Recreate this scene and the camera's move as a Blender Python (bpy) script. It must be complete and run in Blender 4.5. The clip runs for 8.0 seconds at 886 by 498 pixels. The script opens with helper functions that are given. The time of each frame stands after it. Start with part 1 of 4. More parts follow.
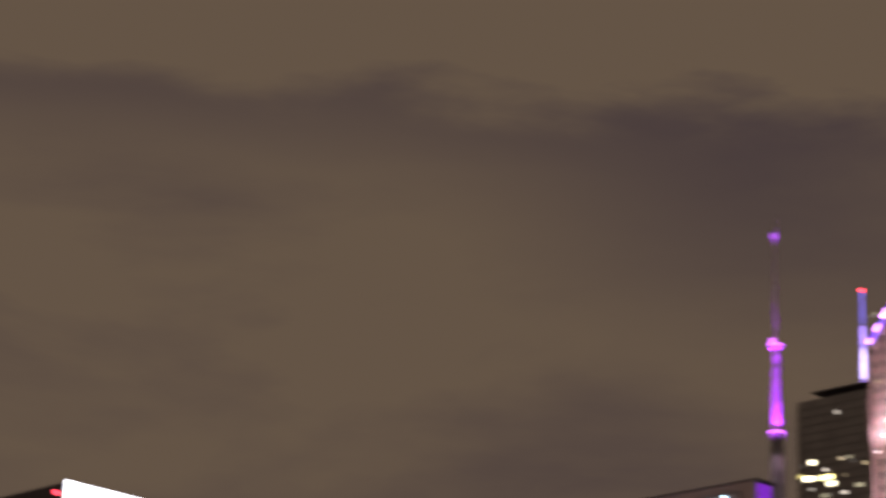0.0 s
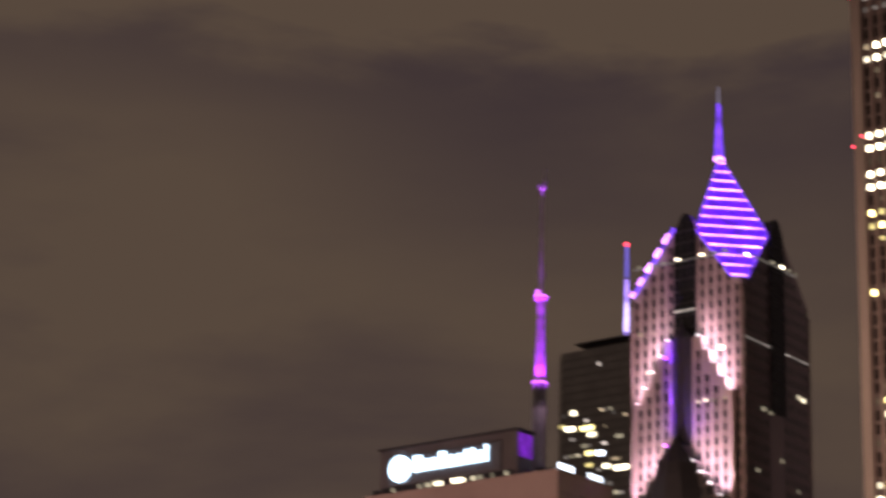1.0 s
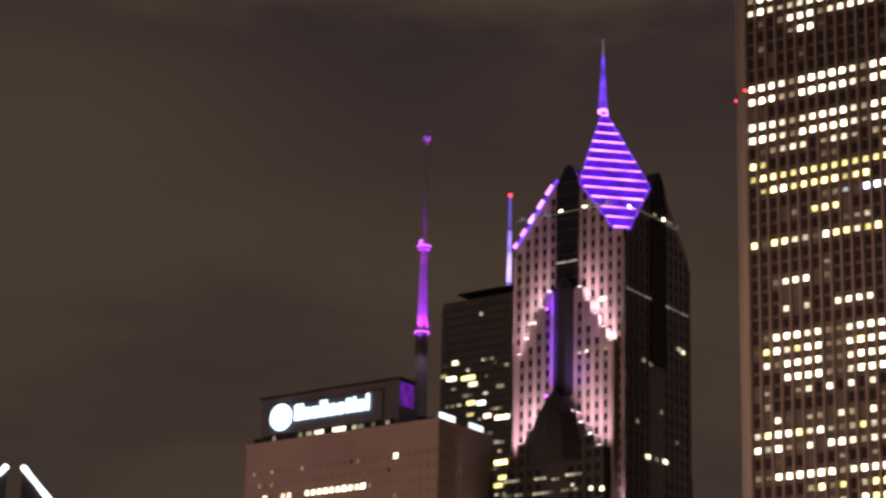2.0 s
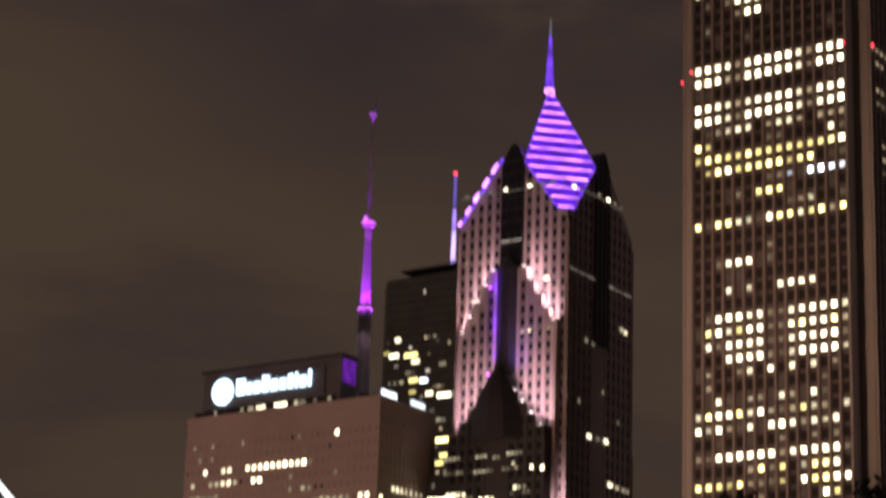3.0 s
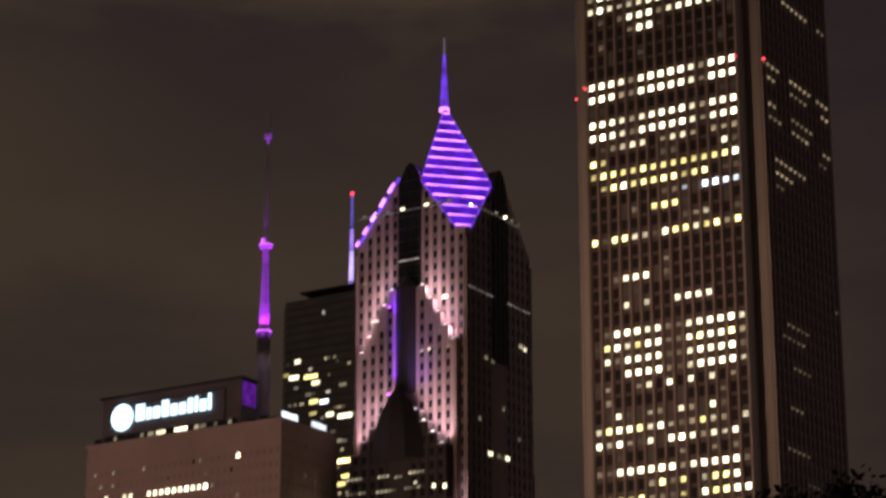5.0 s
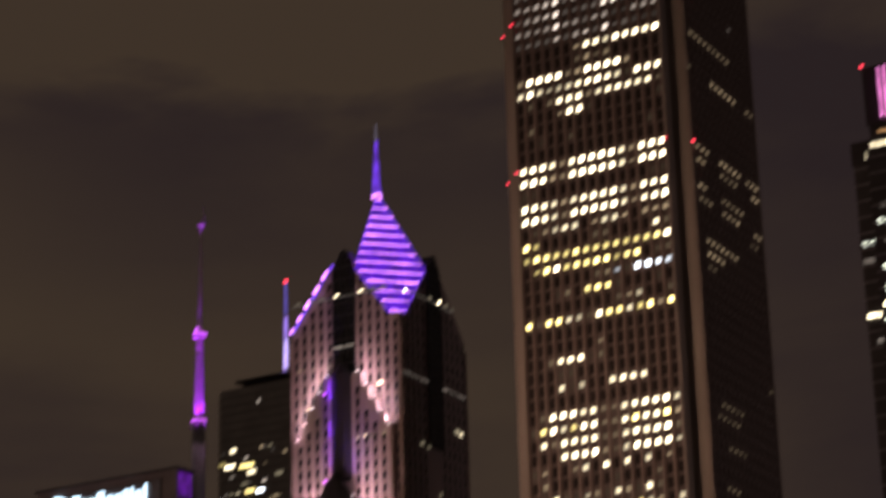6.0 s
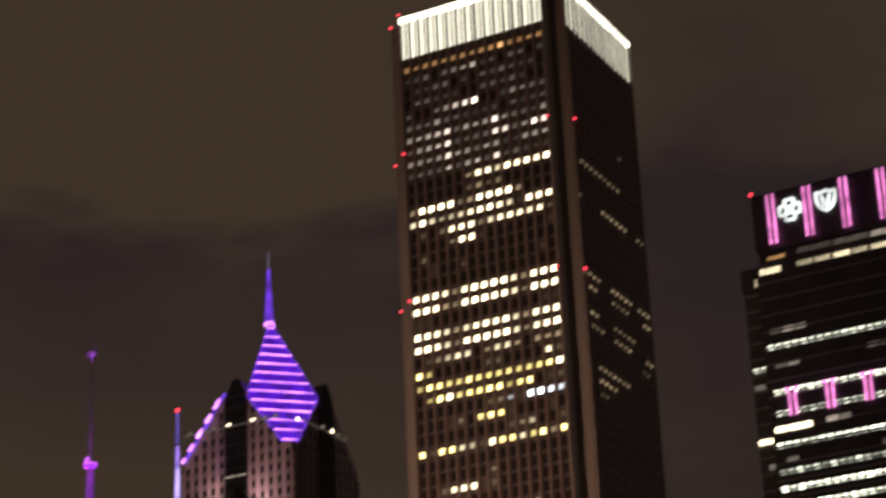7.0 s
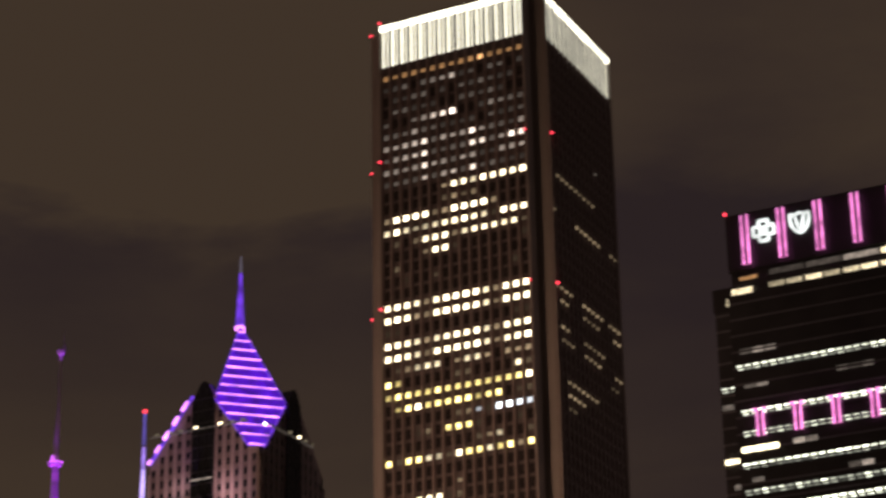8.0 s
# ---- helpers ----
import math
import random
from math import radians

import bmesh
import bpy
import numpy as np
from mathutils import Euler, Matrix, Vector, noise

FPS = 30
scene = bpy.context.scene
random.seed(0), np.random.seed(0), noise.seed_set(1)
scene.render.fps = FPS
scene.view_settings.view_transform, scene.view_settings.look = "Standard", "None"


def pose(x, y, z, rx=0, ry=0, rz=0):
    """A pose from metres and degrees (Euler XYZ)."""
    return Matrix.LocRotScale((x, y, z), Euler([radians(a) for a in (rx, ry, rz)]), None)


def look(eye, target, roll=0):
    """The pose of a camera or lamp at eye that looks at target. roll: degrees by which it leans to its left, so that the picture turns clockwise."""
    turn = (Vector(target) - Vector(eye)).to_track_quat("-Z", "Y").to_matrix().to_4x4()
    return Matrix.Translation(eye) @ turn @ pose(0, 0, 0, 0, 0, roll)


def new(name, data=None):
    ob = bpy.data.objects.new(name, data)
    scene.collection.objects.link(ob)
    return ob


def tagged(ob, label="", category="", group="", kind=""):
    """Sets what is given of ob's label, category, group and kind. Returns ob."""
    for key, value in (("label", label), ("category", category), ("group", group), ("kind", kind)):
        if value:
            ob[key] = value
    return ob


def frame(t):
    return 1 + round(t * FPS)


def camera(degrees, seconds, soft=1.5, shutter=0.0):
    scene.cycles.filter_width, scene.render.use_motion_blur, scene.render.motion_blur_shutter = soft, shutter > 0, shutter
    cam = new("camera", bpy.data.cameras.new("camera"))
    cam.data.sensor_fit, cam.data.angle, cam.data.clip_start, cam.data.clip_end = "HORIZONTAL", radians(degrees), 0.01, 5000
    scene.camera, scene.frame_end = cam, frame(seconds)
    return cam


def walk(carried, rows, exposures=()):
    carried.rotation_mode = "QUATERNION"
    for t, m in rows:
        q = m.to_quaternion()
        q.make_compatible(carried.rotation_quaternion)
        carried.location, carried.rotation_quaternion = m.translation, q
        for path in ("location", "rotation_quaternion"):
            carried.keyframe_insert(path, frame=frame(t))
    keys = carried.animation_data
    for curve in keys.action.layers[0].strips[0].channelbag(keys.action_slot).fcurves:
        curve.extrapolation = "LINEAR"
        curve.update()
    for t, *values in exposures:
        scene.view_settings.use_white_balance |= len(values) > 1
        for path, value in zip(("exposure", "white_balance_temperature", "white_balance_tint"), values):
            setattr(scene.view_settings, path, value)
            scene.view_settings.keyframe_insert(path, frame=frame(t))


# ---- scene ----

# ---------------------------------------------------------------- camera
EYE = Vector((279.0, -596.2, 1.7))
# seconds, heading east of north, tilt up, lean (degrees)
PATH = [
    (0.0, -44.814, 19.774, 2.080),
    (0.2, -43.305, 19.661, 2.206),
    (0.5, -41.466, 19.445, 2.221),
    (0.8, -39.900, 18.880, 1.816),
    (1.0, -38.855, 18.651, 1.718),
    (1.2, -37.994, 18.340, 1.584),
    (1.5, -37.092, 17.734, 1.860),
    (1.7, -36.433, 17.588, 1.422),
    (2.8, -34.568, 17.381, 2.202),
    (2.9, -34.465, 17.273, 2.123),
    (3.0, -34.418, 16.994, 1.880),
    (3.1, -34.285, 16.626, 1.847),
    (3.2, -34.135, 16.326, 2.070),
    (3.4, -34.071, 16.010, 1.709),
    (3.5, -33.832, 15.980, 1.620),
    (3.6, -33.656, 15.966, 1.394),
    (4.0, -33.607, 16.037, 1.273),
    (4.2, -33.416, 16.127, 1.162),
    (4.4, -33.138, 16.287, 0.805),
    (4.5, -32.825, 16.433, 0.580),
    (4.6, -32.482, 16.662, 0.399),
    (4.7, -32.203, 16.911, 0.297),
    (5.8, -30.881, 18.888, -1.032),
    (5.9, -30.492, 19.178, -1.221),
    (6.0, -30.109, 19.562, -1.484),
    (6.1, -29.759, 19.965, -1.697),
    (6.2, -29.487, 20.386, -1.847),
    (6.5, -28.680, 21.531, -2.495),
    (7.0, -27.208, 22.573, -2.633),
    (7.2, -26.601, 22.847, -2.644),
    (7.5, -25.788, 23.006, -1.900),
    (7.8, -25.733, 22.894, -1.345),
    (7.9, -26.180, 22.842, -1.300),
    (8.0, -26.499, 22.796, -1.030),
]
# seconds, stops, kelvin, tint
EXPOSURES = [(0.0, 1.2, 6150, 9), (0.5, 1.12, 6200, 10), (0.8, 0.98, 6100, 13), (1.0, 0.76, 6050, 15), (1.2, 0.53, 6100, 15), (1.5, 0.12, 6200, 15), (1.7, 0.12, 6200, 15), (2.8, 0.14, 6300, 13),
             (3.5, 0.06, 6250, 12), (4.0, 0.03, 6250, 12), (4.5, -0.18, 6200, 12), (5.8, -0.28, 6350, 14), (6.5, -0.22, 6450, 14), (7.0, -0.24, 6500, 13), (8.0, -0.22, 6500, 14)]


def aim(yaw, tilt, lean):
    y, p = radians(yaw), radians(tilt)
    way = Vector((math.sin(y) * math.cos(p), math.cos(y) * math.cos(p), math.sin(p)))
    return look(EYE, EYE + way * 100, lean)


cam = camera(21.25, 8.0, soft=2.8, shutter=0.8)
walk(cam, [(t, aim(y, p, r)) for t, y, p, r in PATH], EXPOSURES)

# ---------------------------------------------------------------- night sky
world = bpy.data.worlds.new("night_sky")
scene.world = world
world.use_nodes = True
wt = world.node_tree
wt.nodes.clear()
w_out = wt.nodes.new("ShaderNodeOutputWorld")
w_bg = wt.nodes.new("ShaderNodeBackground")
w_co = wt.nodes.new("ShaderNodeTexCoord")
w_map = wt.nodes.new("ShaderNodeMapping")
w_map.inputs["Scale"].default_value = (2.6, 2.6, 9.0)
w_map.inputs["Rotation"].default_value = (0.06, -0.05, 0.7)
w_n = wt.nodes.new("ShaderNodeTexNoise")
w_n.inputs["Scale"].default_value = 1.7
w_n.inputs["Detail"].default_value = 6.0
w_n.inputs["Roughness"].default_value = 0.52
w_n.inputs["Distortion"].default_value = 0.25
w_sep = wt.nodes.new("ShaderNodeSeparateXYZ")
w_lift = wt.nodes.new("ShaderNodeMath")      # cloud layers lie level, their edges uneven
w_lift.operation = "MULTIPLY_ADD"
w_lift.inputs[1].default_value = 0.13


def cloud_bands(stops):
    """The brightness of the cloud layers from the horizon upwards."""
    ramp = wt.nodes.new("ShaderNodeValToRGB")
    ramp.color_ramp.interpolation = "B_SPLINE"
    for k, (p, v) in enumerate(stops):
        e = ramp.color_ramp.elements[k] if k < 2 else ramp.color_ramp.elements.new(p)
        e.position, e.color = p, (v, v, v, 1)
    return ramp


def drift(low, high, start, end):
    """A smooth change from west to east, ragged with the clouds."""
    r = wt.nodes.new("ShaderNodeMapRange")
    r.interpolation_type = "SMOOTHSTEP"
    for key, v in (("From Min", low), ("From Max", high), ("To Min", start), ("To Max", end)):
        r.inputs[key].default_value = v
    return r


w_west = cloud_bands(((0.27, 0.34), (0.355, 0.36), (0.385, 0.55), (0.425, 0.55), (0.447, 0.30), (0.460, 0.28), (0.476, 0.54), (0.53, 0.60), (0.70, 0.54)))
w_east = cloud_bands(((0.27, 0.40), (0.36, 0.44), (0.40, 0.30), (0.44, 0.15), (0.456, 0.17), (0.474, 0.74), (0.53, 0.80), (0.70, 0.64)))
w_ragged = wt.nodes.new("ShaderNodeMath")
w_ragged.operation = "MULTIPLY_ADD"
w_ragged.inputs[1].default_value = 0.16
w_side = drift(-0.61, -0.48, 0.0, 1.0)
w_far = drift(-0.38, -0.20, 1.0, 0.52)
w_both = wt.nodes.new("ShaderNodeMix")
w_both.data_type = "RGBA"
w_fade = wt.nodes.new("ShaderNodeMath")
w_fade.operation = "MULTIPLY"
w_mix = wt.nodes.new("ShaderNodeMath")
w_mix.operation = "MULTIPLY_ADD"
w_mix.inputs[1].default_value = 0.95
w_r = wt.nodes.new("ShaderNodeValToRGB")
w_r.color_ramp.elements[0].position = 0.55
w_r.color_ramp.elements[0].color = (0.0266, 0.0178, 0.0180, 1)
w_r.color_ramp.elements[1].position = 1.0
w_r.color_ramp.elements[1].color = (0.0570, 0.0384, 0.0248, 1)
w_bg.inputs["Strength"].default_value = 1.0
for a, b in ((w_co.outputs["Generated"], w_map.inputs["Vector"]), (w_map.outputs["Vector"], w_n.inputs["Vector"]), (w_co.outputs["Generated"], w_sep.inputs[0]),
             (w_n.outputs["Fac"], w_lift.inputs[0]), (w_sep.outputs["Z"], w_lift.inputs[2]), (w_lift.outputs[0], w_west.inputs["Fac"]), (w_lift.outputs[0], w_east.inputs["Fac"]),
             (w_n.outputs["Fac"], w_ragged.inputs[0]), (w_sep.outputs["X"], w_ragged.inputs[2]), (w_ragged.outputs[0], w_side.inputs["Value"]), (w_ragged.outputs[0], w_far.inputs["Value"]),
             (w_side.outputs["Result"], w_both.inputs[0]), (w_west.outputs["Color"], w_both.inputs[6]), (w_east.outputs["Color"], w_both.inputs[7]),
             (w_both.outputs[2], w_fade.inputs[0]), (w_far.outputs["Result"], w_fade.inputs[1]),
             (w_n.outputs["Fac"], w_mix.inputs[0]), (w_fade.outputs[0], w_mix.inputs[2]), (w_mix.outputs[0], w_r.inputs["Fac"]),
             (w_r.outputs["Color"], w_bg.inputs["Color"]), (w_bg.outputs["Background"], w_out.inputs["Surface"])):
    wt.links.new(a, b)


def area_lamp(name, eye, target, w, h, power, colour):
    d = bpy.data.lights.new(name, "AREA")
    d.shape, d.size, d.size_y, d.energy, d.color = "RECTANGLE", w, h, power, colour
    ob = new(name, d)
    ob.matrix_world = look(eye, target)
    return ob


def spot(name, eye, target, angle, power, colour, blend=0.6, radius=0.4):
    d = bpy.data.lights.new(name, "SPOT")
    d.energy, d.color, d.spot_size, d.spot_blend, d.shadow_soft_size = power, colour, radians(angle), blend, radius
    ob = new(name, d)
    ob.matrix_world = look(eye, target)
    return ob


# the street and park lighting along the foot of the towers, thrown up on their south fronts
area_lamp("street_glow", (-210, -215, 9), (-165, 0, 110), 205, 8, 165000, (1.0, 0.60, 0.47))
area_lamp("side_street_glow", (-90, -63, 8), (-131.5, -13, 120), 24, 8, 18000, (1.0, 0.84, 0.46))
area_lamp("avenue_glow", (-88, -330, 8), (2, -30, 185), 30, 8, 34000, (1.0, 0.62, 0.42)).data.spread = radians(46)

# added lamp with no seen source, lifts the dark east fronts
area_lamp("east_fill", (420, 90, 9), (0, 20, 190), 300, 8, 125000, (1.0, 0.76, 0.72))

# ---------------------------------------------------------------- materials
MATS = {}


def nodes_of(name):
    m = bpy.data.materials.new(name)
    m.use_nodes = True
    return m, m.node_tree, m.node_tree.nodes["Principled BSDF"]


def surface(name, colour, rough=0.7, metal=0.0, scale=0.2, vary=0.25, bump=0.05, random_piece=0.0, grain=3.0):
    """A paint, stone or metal with stains at one scale and grain at another."""
    if name in MATS:
        return MATS[name]
    m, nt, bsdf = nodes_of(name)
    co = nt.nodes.new("ShaderNodeTexCoord")
    big = nt.nodes.new("ShaderNodeTexNoise")
    big.inputs["Scale"].default_value, big.inputs["Detail"].default_value = scale, 5
    fine = nt.nodes.new("ShaderNodeTexNoise")
    fine.inputs["Scale"].default_value, fine.inputs["Detail"].default_value = grain, 3
    add = nt.nodes.new("ShaderNodeMath")
    add.operation = "ADD"
    nt.links.new(co.outputs["Object"], big.inputs["Vector"])
    nt.links.new(co.outputs["Object"], fine.inputs["Vector"])
    nt.links.new(big.outputs["Fac"], add.inputs[0])
    nt.links.new(fine.outputs["Fac"], add.inputs[1])
    src = add.outputs[0]
    if random_piece:
        info = nt.nodes.new("ShaderNodeObjectInfo")
        mul = nt.nodes.new("ShaderNodeMath")
        mul.operation = "MULTIPLY_ADD"
        mul.inputs[1].default_value = random_piece
        nt.links.new(info.outputs["Random"], mul.inputs[0])
        nt.links.new(src, mul.inputs[2])
        src = mul.outputs[0]
    rng = nt.nodes.new("ShaderNodeMapRange")
    rng.inputs["From Min"].default_value, rng.inputs["From Max"].default_value = 0.6, 1.4
    rng.inputs["To Min"].default_value, rng.inputs["To Max"].default_value = 1 - vary, 1 + vary
    nt.links.new(src, rng.inputs["Value"])
    mix = nt.nodes.new("ShaderNodeVectorMath")
    mix.operation = "SCALE"
    mix.inputs[0].default_value = colour
    nt.links.new(rng.outputs["Result"], mix.inputs["Scale"])
    nt.links.new(mix.outputs["Vector"], bsdf.inputs["Base Color"])
    bsdf.inputs["Roughness"].default_value, bsdf.inputs["Metallic"].default_value = rough, metal
    if bump:
        bp = nt.nodes.new("ShaderNodeBump")
        bp.inputs["Strength"].default_value, bp.inputs["Distance"].default_value = bump, 0.05
        nt.links.new(fine.outputs["Fac"], bp.inputs["Height"])
        nt.links.new(bp.outputs["Normal"], bsdf.inputs["Normal"])
    MATS[name] = m
    return m


def glow(name, colour, strength, spread=0.35, scale=0.0, island=False):
    """A lamp, a lit sign, a lit room behind glass, or a part glowing in place of light on it; each piece a little
    brighter or dimmer than the next.
    """
    if name in MATS:
        return MATS[name]
    m, nt, bsdf = nodes_of(name)
    bsdf.inputs["Base Color"].default_value = (0.05, 0.05, 0.05, 1)
    bsdf.inputs["Roughness"].default_value = 0.3
    bsdf.inputs["Emission Color"].default_value = (*colour, 1)
    if island:
        src = nt.nodes.new("ShaderNodeNewGeometry").outputs["Random Per Island"]
    else:
        src = nt.nodes.new("ShaderNodeObjectInfo").outputs["Random"]
    rng = nt.nodes.new("ShaderNodeMapRange")
    rng.inputs["To Min"].default_value, rng.inputs["To Max"].default_value = strength * (1 - spread), strength * (1 + spread)
    nt.links.new(src, rng.inputs["Value"])
    val = rng.outputs["Result"]
    if scale:
        co = nt.nodes.new("ShaderNodeTexCoord")
        no = nt.nodes.new("ShaderNodeTexNoise")
        no.inputs["Scale"].default_value = scale
        nt.links.new(co.outputs["Object"], no.inputs["Vector"])
        r2 = nt.nodes.new("ShaderNodeMapRange")
        r2.inputs["From Min"].default_value, r2.inputs["From Max"].default_value = 0.3, 0.7
        r2.inputs["To Min"].default_value, r2.inputs["To Max"].default_value = 0.45, 1.5
        nt.links.new(no.outputs["Fac"], r2.inputs["Value"])
        mu = nt.nodes.new("ShaderNodeMath")
        mu.operation = "MULTIPLY"
        nt.links.new(val, mu.inputs[0])
        nt.links.new(r2.outputs["Result"], mu.inputs[1])
        val = mu.outputs[0]
    nt.links.new(val, bsdf.inputs["Emission Strength"])
    MATS[name] = m
    return m


GRANITE_PALE = surface("pale_granite", (0.30, 0.26, 0.23), 0.75, scale=0.05, vary=0.18, bump=0.1)
# Granite with the shade between the piers put into its colour.
GRANITE_SHADE = surface("granite_spandrel_shade", (0.10, 0.078, 0.072), 0.7, scale=0.08, vary=0.2)
GRANITE_ROSE = surface("rose_granite", (0.34, 0.27, 0.26), 0.6, scale=0.06, vary=0.2, bump=0.1)
LIMESTONE = surface("limestone", (0.44, 0.33, 0.29), 0.85, scale=0.07, vary=0.16, bump=0.1)
PIER_GRANITE = surface("darker_pier_granite", (0.24, 0.19, 0.17), 0.75, scale=0.05, vary=0.2, bump=0.1)
STEEL_DARK = surface("dark_steel", (0.05, 0.05, 0.055), 0.45, 0.6, scale=0.3)
STEEL_GREY = surface("grey_painted_steel", (0.35, 0.33, 0.34), 0.5, 0.2, scale=0.5)
GLASS_DARK = surface("dark_glass", (0.018, 0.02, 0.024), 0.12, 0.0, scale=0.15, vary=0.4, bump=0.02)
GLASS_BRONZE = surface("bronze_glass", (0.03, 0.024, 0.022), 0.25, 0.0, scale=0.15, vary=0.4, bump=0.02)
GLASS_SMOKED = surface("smoked_glass", (0.075, 0.072, 0.075), 0.35, 0.1, scale=0.12, vary=0.45, bump=0.02)
GLASS_TINT = surface("tinted_glass", (0.05, 0.055, 0.055), 0.3, 0.0, scale=0.1, vary=0.4, bump=0.02)
SLATE = surface("dark_slate_cladding", (0.06, 0.055, 0.06), 0.5, 0.2, scale=0.1, vary=0.3)
ROOFING = surface("roof_gravel", (0.12, 0.11, 0.1), 0.95, scale=0.4, vary=0.3, bump=0.3)
# Panel emits violet itself, in place of the tubes' light on it.
PANEL_VIOLET = glow("violet_crown_glow", (0.15, 0.008, 1.0), 0.62, 0.1, 0.25)
TUBE_VIOLET = glow("violet_light_tube", (0.82, 0.27, 1.0), 3.3, 0.15, 0.12)
SPIRE_VIOLET = glow("violet_lit_spire", (0.22, 0.06, 1.0), 0.8, 0.1, 0.2)
RED_LAMP = glow("red_beacon", (1.0, 0.05, 0.08), 3.0, 0.3)
# Crown stone emits the floodlight that would fall on it.
CROWN_WHITE = glow("crown_glow_white", (1.0, 0.96, 0.74), 2.1, 0.2)
CROWN_DIM = glow("crown_glow_soft", (1.0, 0.96, 0.74), 1.2, 0.3)
CROWN_RIM = glow("crown_rim_glow", (1.0, 0.97, 0.74), 4.0, 0.1, 0.15)
SIGN_WHITE = glow("white_sign_light", (0.64, 0.86, 1.0), 2.6, 0.1)
PINK_TUBE = glow("pink_fin_light", (1.0, 0.27, 0.70), 1.7, 0.15, 0.3)
PINK_WEB = glow("pink_web_glow", (1.0, 0.20, 0.62), 0.22, 0.3, 0.5)
HERITAGE_GLOW = glow("crown_wall_glow", (1.0, 0.95, 0.98), 2.2, 0.1, 0.05)


def lit(level, tone="w", joined=False):
    """The material of a lit room: level 1 (nearly dark) to 9 (full lights)."""
    colour = {"w": (1.0, 0.85, 0.53), "y": (1.0, 0.80, 0.27), "b": (0.88, 0.95, 1.0), "o": (1.0, 0.52, 0.20), "g": (0.95, 1.0, 0.78), "k": (1.0, 0.84, 0.68), "d": (1.0, 0.74, 0.42)}[tone]
    strength = {1: 0.04, 2: 0.10, 3: 0.20, 4: 0.38, 5: 0.68, 6: 1.5, 7: 2.7, 8: 4.4, 9: 6.2}[level]
    return glow("lit_room_%s_%s%s" % ("abcdefghi"[level - 1], tone, "_far" if joined else ""), colour, strength, 0.3, 1.1, joined)


# ---------------------------------------------------------------- builders
def box(bm, x0, x1, y0, y1, z0, z1):
    v = [bm.verts.new(p) for p in ((x0, y0, z0), (x1, y0, z0), (x1, y1, z0), (x0, y1, z0), (x0, y0, z1), (x1, y0, z1), (x1, y1, z1), (x0, y1, z1))]
    for f in ((3, 2, 1, 0), (4, 5, 6, 7), (0, 1, 5, 4), (1, 2, 6, 5), (2, 3, 7, 6), (3, 0, 4, 7)):
        bm.faces.new([v[i] for i in f])


def prism(bm, poly, z0, z1):
    lo = [bm.verts.new((x, y, z0)) for x, y in poly]
    hi = [bm.verts.new((x, y, z1)) for x, y in poly]
    bm.faces.new(lo[::-1])
    bm.faces.new(hi)
    for i in range(len(poly)):
        j = (i + 1) % len(poly)
        bm.faces.new((lo[i], lo[j], hi[j], hi[i]))


def slab(bm, face, depth):
    """A plate: a planar polygon pushed back by the vector depth."""
    a = [bm.verts.new(p) for p in face]
    b = [bm.verts.new(Vector(p) + Vector(depth)) for p in face]
    bm.faces.new(a)
    bm.faces.new(b[::-1])
    for i in range(len(face)):
        j = (i + 1) % len(face)
        bm.faces.new((a[j], a[i], b[i], b[j]))


def tube(bm, a, b, r0, r1, sides=10):
    a, b = Vector(a), Vector(b)
    turn = (b - a).to_track_quat("Z", "Y").to_matrix()
    rings = []
    for c, r in ((a, r0), (b, r1)):
        rings.append([bm.verts.new(c + turn @ Vector((r * math.cos(2 * math.pi * k / sides), r * math.sin(2 * math.pi * k / sides), 0))) for k in range(sides)])
    for k in range(sides):
        j = (k + 1) % sides
        bm.faces.new((rings[0][k], rings[0][j], rings[1][j], rings[1][k]))
    bm.faces.new(rings[0][::-1])
    bm.faces.new(rings[1])


def bevelled(bm, width):
    bmesh.ops.bevel(bm, geom=list(bm.edges), offset=width, segments=1, affect="EDGES")


def mesh_of(bm, name, material):
    bmesh.ops.recalc_face_normals(bm, faces=bm.faces)
    me = bpy.data.meshes.new(name)
    bm.to_mesh(me)
    bm.free()
    me.materials.append(material)
    return me


def part(name, bm, material, parent, label="", kind=""):
    me = bm if isinstance(bm, bpy.types.Mesh) else mesh_of(bm, name, material)
    ob = new(name, me)
    ob.parent = parent
    return tagged(ob, label, "", "", kind)


def piece(name, me, parent, x, y, z, rz=0.0):
    ob = new(name, me)
    ob.parent = parent
    ob.location = (x, y, z)
    if rz:
        ob.rotation_euler = (0, 0, rz)
    return ob


def thing(name, x, y, z, label, category, group=""):
    ob = new(name)
    ob.location = (x, y, z)
    ob.empty_display_size = 5
    return tagged(ob, label, category, group)


def one_box(name, material, parent, dims, label="", bevel=0.0):
    bm = bmesh.new()
    box(bm, *dims)
    if bevel:
        bevelled(bm, bevel)
    return part(name, bm, material, parent, label)


PANES = {}


def pane_mesh(w, h, material, depth=0.06):
    """A lit or dark window pane with a bevelled rim, facing south; shared by all panes of its size and light."""
    key = (w, h, material.name)
    if key not in PANES:
        bm = bmesh.new()
        box(bm, -w / 2, w / 2, 0, depth, -h / 2, h / 2)
        PANES[key] = mesh_of(bm, "pane", material)
    return PANES[key]


# ---------------------------------------------------------------- ground
bm = bmesh.new()
n = 24
grid = [[bm.verts.new((-3200 + 6400 * i / n, -2600 + 6400 * j / n, 0.0)) for j in range(n + 1)] for i in range(n + 1)]
for i in range(n):
    for j in range(n):
        bm.faces.new((grid[i][j], grid[i + 1][j], grid[i + 1][j + 1], grid[i][j + 1]))
